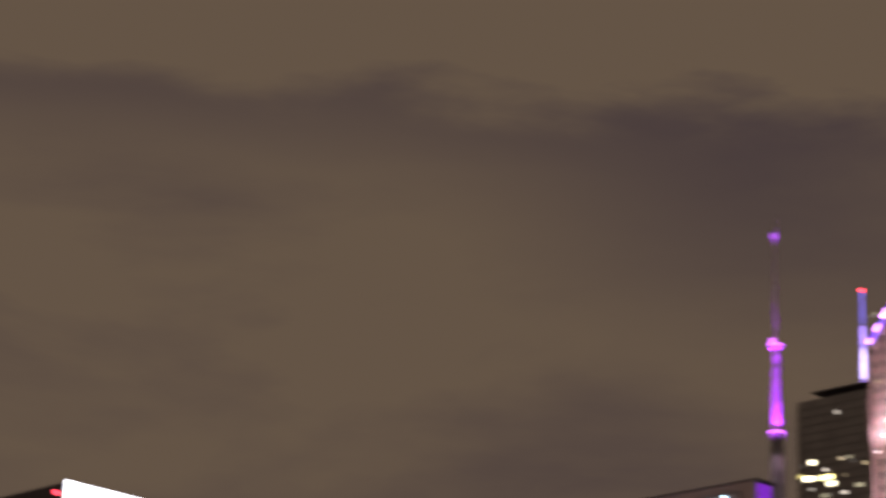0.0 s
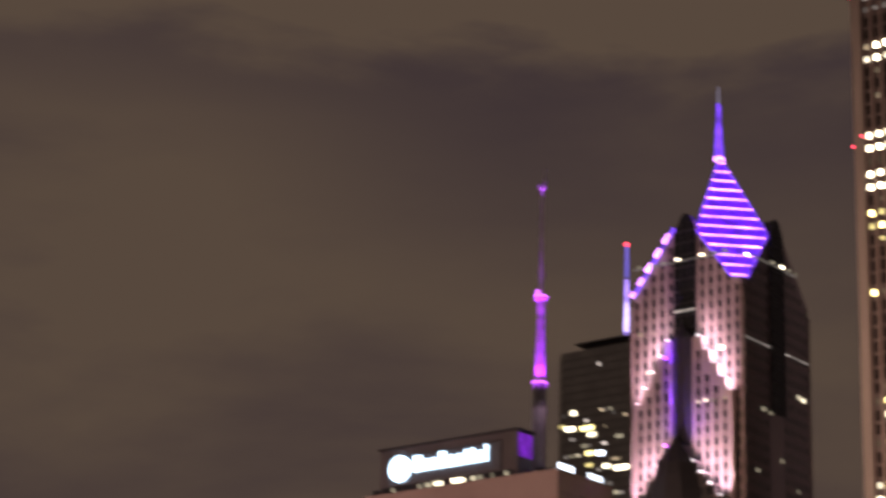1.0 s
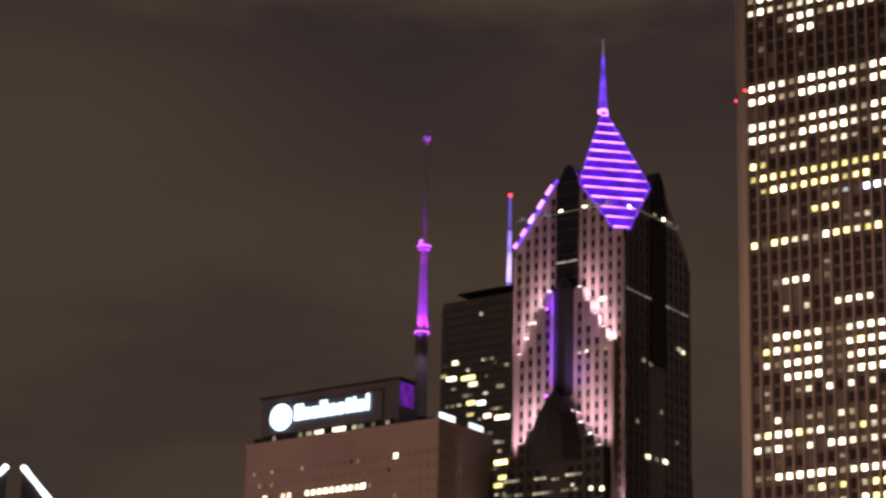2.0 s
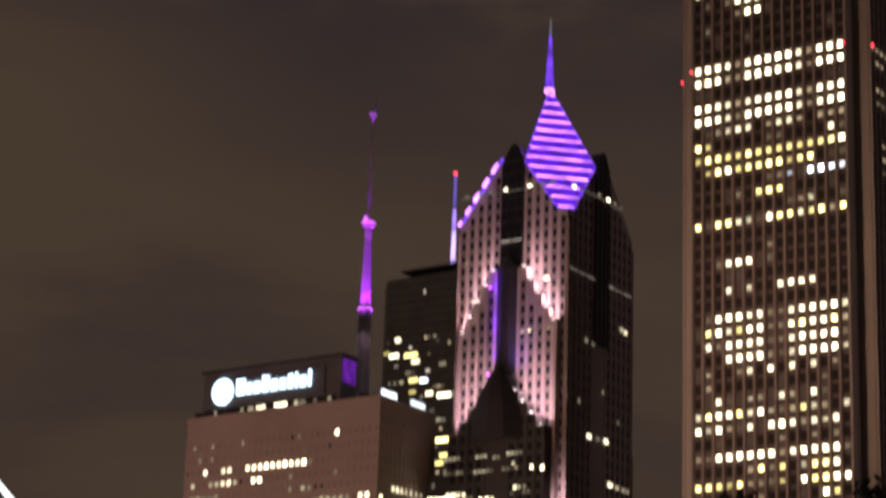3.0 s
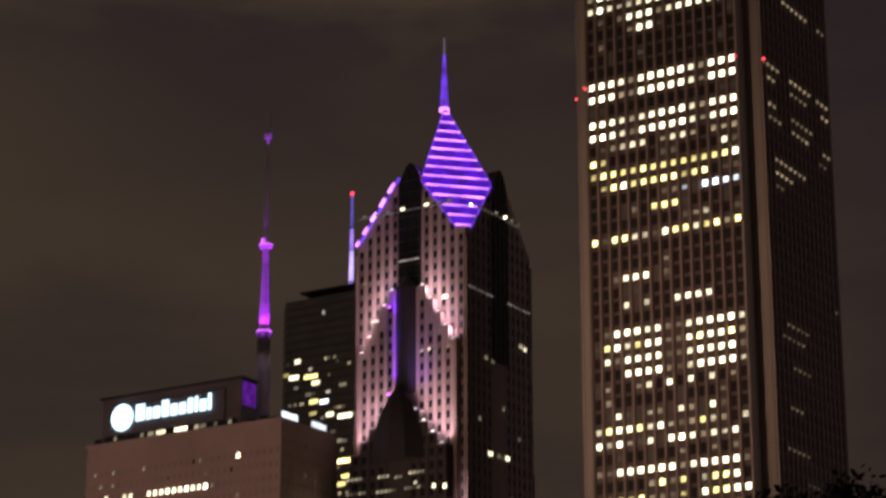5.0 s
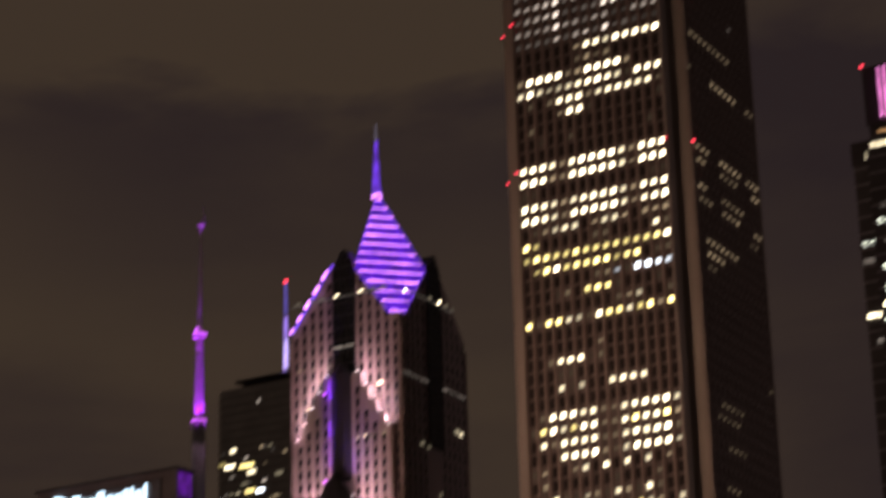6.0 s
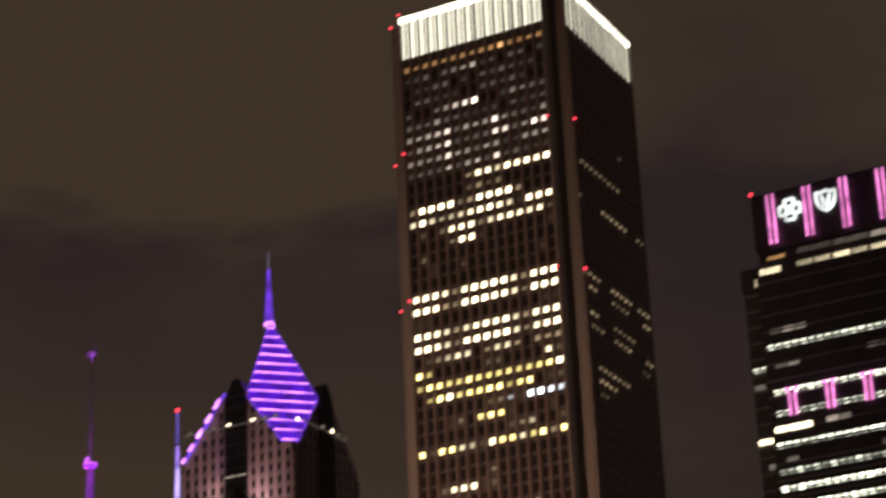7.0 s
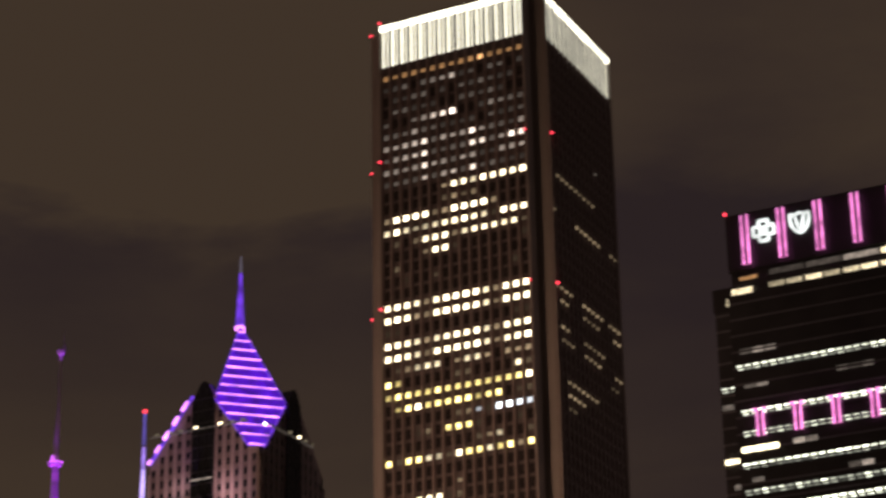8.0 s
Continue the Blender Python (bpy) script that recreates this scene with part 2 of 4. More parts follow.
tagged(new("ground", mesh_of(bm, "ground", surface("park_ground", (0.05, 0.05, 0.04), 0.95, scale=0.03, vary=0.4, bump=0.3))),
       "dark park lawn and paving at night", "ground", kind="structure")

# ---------------------------------------------------------------- tall square tower with lit crown
W, A, FLOOR, ROW0, TOP = 29.55, 23.9, 3.95, 252.9, 346.0
BAY = 2 * A / 15
# lights of the south front, floor by floor: counted from the floor of the middle beacons (up is negative), fifteen bays from west to east
SOUTH = {-19: "545455545675555", -18: "000003450000000", -17: "010000000000100", -16: "000111000000000", -15: "000345680003300",
         -14: "022322111000110", -13: "034452333632210", -12: "233452222552366", -11: "333353323311333", -10: "122242342522111",
         -9: "000000488688889", -8: "000000242300000", -7: "499993499994000", -6: "696556789761888", -5: "020388836777672",
         -4: "000038810000001", -3: "020000000000000", -2: "001002000000010", 0: "988748999964999", 1: "998438998863999", 2: "110000000000011",
         3: "988646798964889", 4: "998639899964789", 5: "024566046640444", 6: "850000022000072", 7: "588668666666679", 8: "058967798578022",
         9: "000000023519976", 10: "000130787100010", 11: "000000000245002", 12: "928865298866948", 14: "000000030000000", 15: "003788130000000",
         16: "000110000000000", 17: "000615007777000", 19: "038986833788896", 20: "279668933799894", 21: "073888833688893", 22: "000889933688995",
         23: "140046070706040", 24: "040000001000200", 25: "017215316418200", 26: "699886853475406", 27: "959427189746580", 28: "002001004003030",
         29: "338999984798983", 30: "000004837058880", 31: "886584335097899", 32: "300000300010960"}


# lit runs of the east front: first and last metre from the middle, level
EAST = {-12: ((8, 12, 2),), -9: ((-21, 8.5, 3),), -6: ((-23, -20, 3), (-7, 11, 4), (16, 24, 3)), 0: ((-24, -11, 4), (-6, 11, 4), (13, 24, 4)), 1: ((-22, -14, 4), (-4, 8.5, 3), (16, 24, 4)),
        3: ((-22, -14, 4), (-6, 11, 3)), 4: ((-22, -11, 3), (-6, 9, 4), (16, 24, 4)), 5: ((14, 20, 2),), 7: ((-16, 5, 4),), 8: ((-16, -4, 4),), 9: ((-16, -10, 2),), 16: ((20, 24, 2),),
        19: ((-14, 0, 2),), 20: ((-16, -2, 2),), 22: ((-10, 2, 2),), 25: ((-14, -4, 2),), 28: ((-16, -2, 2),), 30: ((-6, 6, 1),)}


def square_tower():
    t = thing("office_tower", 0, 0, 0, "tall granite office tower with lit windows and glowing white crown", "skyscraper")
    R = W - 0.9
    prof = [(-A, -R), (A, -R), (A, -A), (R, -A), (R, A), (A, A), (A, R), (-A, R), (-A, A), (-R, A), (-R, -A), (-A, -A)]
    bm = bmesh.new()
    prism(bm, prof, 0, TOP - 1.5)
    part("core", bm, GRANITE_SHADE, t, "granite spandrel wall coloured as shaded")
    # granite lining of the four notched corners
    for k in range(4):
        bm = bmesh.new()
        c = Matrix.Rotation(k * math.pi / 2, 3, "Z")
        poly = [(A + 0.003, -W), (A + 0.45, -W), (A + 0.45, -A - 0.45), (W, -A - 0.45), (W, -A - 0.003), (A + 0.003, -A - 0.003)]
        prism(bm, [tuple((c @ Vector((x, y, 0)))[:2]) for x, y in poly], 0, TOP)
        part("corner_pier", bm, GRANITE_PALE, t, "pale granite notched corner")
    # full-height piers, pointed in plan
    bm = bmesh.new()
    prism(bm, [(-0.62, 0.0), (-0.34, -0.62), (0.34, -0.62), (0.62, 0.0)], 0, TOP - 14.2)
    pier = mesh_of(bm, "pier", PIER_GRANITE)
    bm = bmesh.new()
    prism(bm, [(-0.5, 0.0), (-0.16, -0.5), (0.16, -0.5), (0.5, 0.0)], TOP - 14.2, TOP - 1.6)
    crown_pier = mesh_of(bm, "crown_pier", SLATE)
    for k in range(4):
        c = Matrix.Rotation(k * math.pi / 2, 3, "Z")
        for i in range(16):
            p = c @ Vector((-A + i * BAY, -R, 0))
            piece("pier", pier, t, p.x, p.y, 0, k * math.pi / 2)
            if 0 < i < 15:
                piece("crown_pier", crown_pier, t, p.x, p.y, 0, k * math.pi / 2)
    # dark windows of all the other bays
    made, rest = 0, {}
    for k in range(4):
        c = Matrix.Rotation(k * math.pi / 2, 3, "Z")
        bm = bmesh.new()
        for row in range(-19, 63):
            z = ROW0 - row * FLOOR
            for i in range(15):
                lev = int(SOUTH.get(row, "0" * 15)[i]) if k == 0 else 0
                if k == 0 and row > 32:
                    lev = random.choice((0, 0, 0, 3, 6, 8))
                if k == 0 and -18 <= row <= -10 and lev == 0:
                    lev = ((2, 3, 3, 3, 2, 3, 4) if row > -14 else (2, 0, 1, 1, 2, 0, 2))[(i * 5 + row * 3 + i * row) % 7]
                x = -A + (i + 0.5) * BAY
                p = c @ Vector((x, -R - 0.03, z))
                if k == 1:
                    # the east front: only a few dim floors, in runs along the wall
                    lev = max([level for a, b, level in EAST.get(row, ()) if a <= x <= b], default=0)
                if lev and k < 2:
                    tone = "w"
                    if row in (7, 8, 10, 31) and lev < 9:
                        tone = "y"
                    if row == 9 or (row == -15 and lev > 5):
                        tone = "b"
                    if row == -19:
                        tone = "o"
                        lev = max(4, lev - 1)
                    if row in (6, 12) and i % 5 == 1:
                        tone = "y"
                    if row > 0 and lev > 5 and (i * 7 + row * 5 + i * i) % 6 == 0:
                        tone = "y"
                    if -18 <= row <= -10:
                        tone = "k"
                        lev = min(9, lev + 1) if row > -15 and lev > 2 else lev
                    if lev <= 4 and row > -10:
                        tone = "d"
                    h = (1.7 if lev > 7 else 1.6 if lev > 5 else (1.6 if (i + row) % 3 else 1.1)) if k == 0 else 0.6
                    if k == 0 and made < 300:
                        piece("window", pane_mesh(1.52, h, lit(lev, tone)), t, p.x, p.y, z)
                        made += 1
                    else:
                        far = rest.setdefault((lev, tone), bmesh.new())
                        hw, out = (1.15, 0.42) if k else (0.76, 0.03)      # east lit panes are pushed out so the piers hide less of their light
                        a, b = c @ Vector((x - hw, -R - out, 0)), c @ Vector((x + hw, -R + 0.03, 0))
                        box(far, min(a.x, b.x), max(a.x, b.x), min(a.y, b.y), max(a.y, b.y), z - h / 2, z + h / 2)
                else:
                    hw = 0.98
                    a, b = c @ Vector((x - hw, -R - 0.03, 0)), c @ Vector((x + hw, -R + 0.05, 0))
                    box(bm, min(a.x, b.x), max(a.x, b.x), min(a.y, b.y), max(a.y, b.y), z - 1.45, z + 1.45)
        part("dark_glazing", bm, GLASS_BRONZE, t, "unlit dark window panes", "stuff")
        # crown: bays glow themselves as if floodlit, one half dimmer, under a bright rim
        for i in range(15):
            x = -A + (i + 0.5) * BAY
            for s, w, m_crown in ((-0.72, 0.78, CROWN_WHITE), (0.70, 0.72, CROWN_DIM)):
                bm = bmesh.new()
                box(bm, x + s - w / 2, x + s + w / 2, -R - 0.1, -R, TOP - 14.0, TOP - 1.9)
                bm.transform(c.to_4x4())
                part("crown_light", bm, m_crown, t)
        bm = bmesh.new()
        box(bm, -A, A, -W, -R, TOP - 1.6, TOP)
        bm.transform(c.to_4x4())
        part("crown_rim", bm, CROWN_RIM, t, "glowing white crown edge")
    for (lev, tone), far in rest.items():
        part("lit_glazing", far, lit(lev, tone, True), t, "lit rooms behind the piers", "stuff")
    one_box("roof", ROOFING, t, (-R + 6, R - 6, -R + 6, R - 6, TOP - 1.5, TOP - 0.6))
    # red beacons at the corners on short brackets
    bm = bmesh.new()
    bmesh.ops.create_uvsphere(bm, u_segments=10, v_segments=6, radius=0.46)
    bulb = mesh_of(bm, "beacon", RED_LAMP)
    bm = bmesh.new()
    box(bm, -0.25, 0.25, -0.7, 0.6, -0.8, -0.5)
    bracket = mesh_of(bm, "bracket", STEEL_DARK)
    for z in (ROW0 - 0.3, 299.9, TOP + 0.9):
        for x, y, rz in ((A, -W - 0.4, 0), (W + 0.4, -A, math.pi / 2), (-A, -W - 0.4, 0), (-W - 0.4, -A, -math.pi / 2)):
            if z > TOP and x > 0:
                continue
            b = piece("beacon", bulb, t, x, y, z)
            o = new("bracket", bracket)
            o.parent = b
            o.rotation_euler = (0, 0, rz)
    return t


square_tower()

# ---------------------------------------------------------------- stepped granite tower with a violet pyramid crown
PX, PY = -104.0, 21.6
H2 = 20.0
EAVE2, KITE_Z, APEX2 = 229.5, 250.0, 281.0
PITCH = 3.16


# depth to south, wall behind, top of the first step, fall of a step, first half width, tread, steps
TIERS = ((-22.6, -H2, 211.8, 4.7, 4.2, 2.8, 5), (-27.0, -22.6, 171.2, 3.9, 4.2, 3.25, 4))


def gable_top(tier, x):
    """The height of a stepped gable over the distance x from its middle."""
    _, _, ztop, drop, hw0, tread, steps = TIERS[tier]
    return ztop - drop * max(0, math.ceil((abs(x) - hw0) / tread) - 1)


def chevron_tower():
    t = thing("chevron_tower", PX, PY, 0, "rose granite tower with floodlit stepped gables and a violet pyramid crown", "skyscraper")
    bm = bmesh.new()
    prism(bm, [(-H2, -H2), (H2, -H2), (H2, H2), (-H2, H2)], 0, EAVE2 - 6)
    part("shaft", bm, GRANITE_ROSE, t, "rose granite shaft")
    # gable walls on the four sides, with a dark pointed bay in the middle of each
    for k in range(4):
        c = Matrix.Rotation(k * math.pi / 2, 4, "Z")
        right = [(16.6, -H2, EAVE2 + 0.3), (4.1, -H2, KITE_Z - 2.5)] if k == 0 else [(4.1, -H2, KITE_Z)]
        left = [(-4.1, -H2, KITE_Z - 2.5), (-16.6, -H2, EAVE2 + 0.3)] if k == 1 else [(-4.1, -H2, KITE_Z)]
        bm = bmesh.new()
        slab(bm, [(-H2, -H2, EAVE2 - 6), (H2, -H2, EAVE2 - 6), (H2, -H2, EAVE2 + 0.3), *right, *left, (-H2, -H2, EAVE2 + (0.3 if k == 1 else 0))], (0, 1.2, 0))
        bm.transform(c)
        part("gable_wall", bm, GRANITE_ROSE, t)
        bm = bmesh.new()
        slab(bm, [(-4.0, -H2 - 0.9, 190), (4.0, -H2 - 0.9, 190), (4.0, -H2 - 0.9, 249), (2.0, -H2 - 0.9, 253.0), (0.3, -H2 - 0.9, 254.2), (-1.2, -H2 - 0.9, 253.4), (-4.0, -H2 - 0.9, 248)], (0, 3.5, 0))
        bm.transform(c)
        bay = part("centre_bay", bm, GLASS_DARK, t, "dark glazed bay rising to a point")
        bm = bmesh.new()
        for x in (-4.0, -1.35, 1.35, 4.0):
            box(bm, x - 0.12, x + 0.12, -H2 - 1.1, -H2 - 0.9, 190, 247.5 if abs(x) > 2 else 251.5)
        for i in range(15):
            box(bm, -4, 4, -H2 - 1.02, -H2 - 0.9, 192 + 4.0 * i, 192.5 + 4.0 * i)
        bm.transform(c)
        part("mullion_grid", bm, STEEL_DARK, bay, kind="stuff")
        # dark roof from the bay back to the spire
        bm = bmesh.new()
        slab(bm, [(-3.6, -H2, KITE_Z - 2), (3.6, -H2, KITE_Z - 2), (0.4, -1.2, APEX2 - 20), (-0.4, -1.2, APEX2 - 20)], (0, 0.6, -0.3))
        bm.transform(c)
        part("bay_roof", bm, SLATE, t)
        # violet kite panel on the diagonal, with its light tubes
        top_z = APEX2 - (0 if k == 0 else 17)      # the panels behind stand lower than the lit one
        slope = (top_z - EAVE2) / (H2 * math.sqrt(2)) if k else 1.97

        def on_kite(x, y):
            return (x, y, top_z - slope * (x - y) / math.sqrt(2))
        side = 3.6
        foot = [on_kite(H2, -H2)] if k else [on_kite(16.63, -H2), on_kite(H2, -16.63)]
        kite = [*foot, on_kite(H2, -side), on_kite(1.3, -0.7), on_kite(0.7, -1.3), on_kite(side, -H2)]
        bm = bmesh.new()
        slab(bm, kite, (-0.5, 0.5, -0.5))
        bm.transform(c)
        panel = part("crown_panel", bm, PANEL_VIOLET if k == 0 else SLATE, t, "violet crown panel glowing as if lit by its tubes" if k == 0 else "dark crown panel")
        # tubes lie level across the panel
        for i in range(13 if k == 0 else 0):
            u = 2.2 + (25.4 - 2.2) * i / 12.0
            z = APEX2 - slope * u
            # half width of the kite at this distance from the axis
            u_side = (3.6 + H2) / math.sqrt(2)
            half = (H2 - 3.6) / math.sqrt(2) * (u / u_side) if u < u_side else (H2 - 3.6) / math.sqrt(2) * (H2 * math.sqrt(2) - u) / (H2 * math.sqrt(2) - u_side)
            half = max(half - 0.35, 0.7)
            d = Vector((1, -1, 0)).normalized()
            e = Vector((1, 1, 0)).normalized()
            m = d * (u + 0.22) + Vector((0, 0, z + 0.15))
            bm = bmesh.new()
            tube(bm, m - e * half, m + e * half, 0.21, 0.21, 8)
            bm.transform(c)
            part("light_tube", bm, TUBE_VIOLET, panel)
        # lit edge of the kite
        for p, q in zip(kite, kite[1:] + kite[:1]) if k == 0 else ():
            bm = bmesh.new()
            tube(bm, p, q, 0.28, 0.28, 6)
            bm.transform(c)
            part("edge_light", bm, SPIRE_VIOLET, panel)
    # dashes of light along the raking coping of the south gable's west side
    foot, head = Vector((-H2, -H2 - 0.35, EAVE2)), Vector((-4.2, -H2 - 0.35, KITE_Z))
    bm = bmesh.new()
    tube(bm, foot, head, 0.55, 0.55, 8)
    part("coping_light", bm, SPIRE_VIOLET, t, "violet coping light")
    for i, (a, b) in enumerate(((0.0, 0.07), (0.17, 0.27), (0.36, 0.48), (0.57, 0.69), (0.77, 0.91))):
        bm = bmesh.new()
        up = Vector((-0.15, -0.5, 0.15))
        tube(bm, foot.lerp(head, a) + up, foot.lerp(head, b) + up, 0.62, 0.62, 8)
        part("coping_lamp", bm, TUBE_VIOLET, t)
    bm = bmesh.new()
    prism(bm, [(16.7, -H2 + 1.21), (H2 - 1.21, -H2 + 1.21), (H2 - 1.21, -16.7)], 222, EAVE2 + 0.2)
    part("corner_cap", bm, GRANITE_ROSE, t)
    bm = bmesh.new()
    prism(bm, [(-1.2, -1.2), (1.2, -1.2), (1.2, 1.2), (-1.2, 1.2)], APEX2 - 2.8, APEX2 - 1.4)
    part("spire_base", bm, TUBE_VIOLET, t)
    bm = bmesh.new()
    tube(bm, (0, 0, APEX2 - 22), (0, 0, APEX2 - 2.81), 1.1, 0.9, 8)
    part("spire_stem", bm, SLATE, t, "dark stem under the spire")
    bm = bmesh.new()
    tube(bm, (0, 0, APEX2 - 1.4), (0, 0, 286.0), 1.55, 1.15, 8)
    tube(bm, (0, 0, 286.0), (0, 0, 298.5), 1.15, 0.42, 8)
    part("spire", bm, SPIRE_VIOLET, t, "violet lit tapering spire")
    # the tip emits faintly, since no lamp reaches its steel
    bm = bmesh.new()
    tube(bm, (0, 0, 298.5), (0, 0, 304.5), 0.42, 0.24, 8)
    part("spire_tip", bm, glow("spire_tip_glow", (0.85, 0.75, 1.0), 0.14, 0.1), t, "grey spire tip with a faint glow of its own")
    # two stepped tiers standing out from the south and north fronts
    for side in (0, 2):
        c = Matrix.Rotation(side * math.pi / 2, 4, "Z")
        for tier, (y0, y1, ztop, drop, hw0, step, n_step) in enumerate(TIERS):
            bm = bmesh.new()
            face = []
            for i in range(n_step):
                z = ztop - drop * i
                face += [(hw0 + step * i, y0, z), (hw0 + step * (i + 1), y0, z)]
            hw = face[-1][0]
            outline = [(-x, y, z) for x, y, z in face[::-1]] + face
            outline = [(hw, y0, 0.0)] + outline[::-1] + [(-hw, y0, 0.0)]
            slab(bm, outline, (0, y1 - y0 - 0.004, 0))
            bm.transform(c)
            part("stepped_tier", bm, GRANITE_ROSE if tier == 0 else ROSE_UNLIT, t, "stepped granite gable" if tier == 0 else "stepped granite gable darkened as unlit")
            # prow bay on the tier
            bm = bmesh.new()
            zt = ztop + (3.0 if tier == 0 else 7.0)
            zl = 178.0 if tier == 0 else 0.0
            # an ogive: the prow narrows in a curve to its point
            levels = [(zl, 4.0, 3.0), (ztop, 4.0, 3.0), (zt + 2, 0.05, 0.15)] if tier == 0 else [
                (ztop - 15, 9.6, 5.4), (ztop - 9, 9.2, 5.4), (ztop - 4, 8.0, 5.2), (ztop, 6.4, 4.4), (ztop + 4, 3.9, 2.9), (ztop + 7, 1.5, 1.1), (ztop + 9, 0.1, 0.15)]
            rings = [[bm.verts.new(p) for p in ((-hw_l, y0 - 0.004, z_l), (-hw_l * 0.55, y0 - d_l * 0.75, z_l), (0, y0 - d_l, z_l), (hw_l * 0.55, y0 - d_l * 0.75, z_l), (hw_l, y0 - 0.004, z_l))]
                     for z_l, hw_l, d_l in levels]
            for lo, hi in zip(rings, rings[1:]):
                for j in range(5):
                    bm.faces.new((lo[j], lo[(j + 1) % 5], hi[(j + 1) % 5], hi[j]))
            bm.faces.new(rings[0])
            bm.faces.new(rings[-1])
            bm.transform(c)
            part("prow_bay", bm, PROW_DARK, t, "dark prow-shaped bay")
            if tier == 0:
                bm = bmesh.new()
                slab(bm, [(-3.95, y0 - 0.12, 179), (-1.3, y0 - 2.12, 179), (-1.3, y0 - 2.12, ztop - 0.5), (-3.95, y0 - 0.12, ztop - 0.5)], (-0.1, -0.14, 0))
                bm.transform(c)
                part("prow_cheek", bm, GRANITE_ROSE, t, "pale stone cheek of the bay")
            # coping slabs with their floodlights
            for i in range(n_step):
                for s in (-1, 1):
                    x0, x1 = hw0 + step * i, hw0 + step * (i + 1)
                    bm = bmesh.new()
                    box(bm, min(s * x0, s * x1), max(s * x0, s * x1), y0 - 0.25, y1 - 0.004, ztop - drop * i + 0.004, ztop - drop * i + 0.35)
                    bm.transform(c)
                    part("coping", bm, GRANITE_ROSE, t)
                    if side == 0:
                        bm = bmesh.new()
                        xm = s * (x0 + x1) / 2
                        near = y0 + (0.1 if s > 0 or tier == 0 else 3.2)      # the west lamps of the lower tier stand back from the edge
                        box(bm, xm - 0.5, xm + 0.5, near, near + 0.6, ztop - drop * i + 0.36, ztop - drop * i + 0.9)
                        part("floodlight", bm, FLOOD_FACE, t, "floodlight housing")
    # ribs and windows of the south and east fronts
    def rib_mesh(top):
        bm = bmesh.new()
        box(bm, -0.62, 0.62, -0.18, 0, 0, top)
        return mesh_of(bm, "rib", GRANITE_ROSE)
    ribs = [rib_mesh(EAVE2 - 3.2 + (KITE_Z - EAVE2) * max(0, H2 - 4.3 - PITCH * i) / (H2 - 4.0)) for i in range(6)]
    dark = pane_mesh(1.5, 2.2, GLASS_DARK)
    count = 0
    for k in range(4):
        c = Matrix.Rotation(k * math.pi / 2, 3, "Z")
        for s in (-1, 1):
            for i in range(6):
                p = c @ Vector((s * (4.3 + PITCH * i), -H2, 0))
                piece("rib", ribs[i], t, p.x, p.y, 0, k * math.pi / 2)
        bm, band = bmesh.new(), bmesh.new()
        for row in range(-4, 55):
            z = 226.5 - 4.05 * row
            for s in (-1, 1):
                for i in range(5):
                    x = s * (4.3 + PITCH * (i + 0.5))
                    y = -H2
                    if z + 2.2 > EAVE2 + (KITE_Z - EAVE2) * (H2 - abs(x)) / (H2 - 4.0) - 1.2:
                        continue
                    if k in (0, 2):
                        lim1 = gable_top(0, abs(x) + 0.9)
                        if abs(x) < 17.4 and z < lim1 - 0.5:
                            y = -22.6
                        lim2 = gable_top(1, abs(x) + 0.9)
                        if abs(x) < 16.4 and z < lim2 - 0.5:
                            y = -27.0
                        if abs(z - lim1) < 1.6 or abs(z - lim2) < 1.6:
                            continue
                    p = c @ Vector((x, y - 0.04, 0))
                    a, b = c @ Vector((x - 0.93, y - 0.03, 0)), c @ Vector((x + 0.93, y + 0.02, 0))
                    if y > -25:
                        box(band, min(a.x, b.x), max(a.x, b.x), min(a.y, b.y), max(a.y, b.y), z - 2.9, z - 1.15)
                    if k == 0 and row < 24 and count < 300:
                        piece("window", dark, t, p.x, p.y, z, 0)
                        count += 1
                    else:
                        a, b = c @ Vector((x - 0.67, y - 0.04, 0)), c @ Vector((x + 0.67, y + 0.02, 0))
                        box(bm, min(a.x, b.x), max(a.x, b.x), min(a.y, b.y), max(a.y, b.y), z - 1.1, z + 1.1)
        part("far_glazing", bm, GLASS_DARK, t, "unlit window panes", "stuff")
        part("spandrel_wall", band, SPANDREL_ROSE, t, "darker granite panels between the windows", "stuff")
    # ribs on the tiers
    for n_tier, y in enumerate((-22.6, -27.0)):
        for s in (-1, 1):
            for i in range(5):
                bm = bmesh.new()
                x = s * (4.3 + PITCH * i)
                box(bm, x - 0.58, x + 0.58, y - 0.25, y - 0.002, 0, gable_top(n_tier, abs(x) + 0.5) - 0.3)
                part("rib", bm, GRANITE_ROSE if y > -25 else ROSE_UNLIT, t)
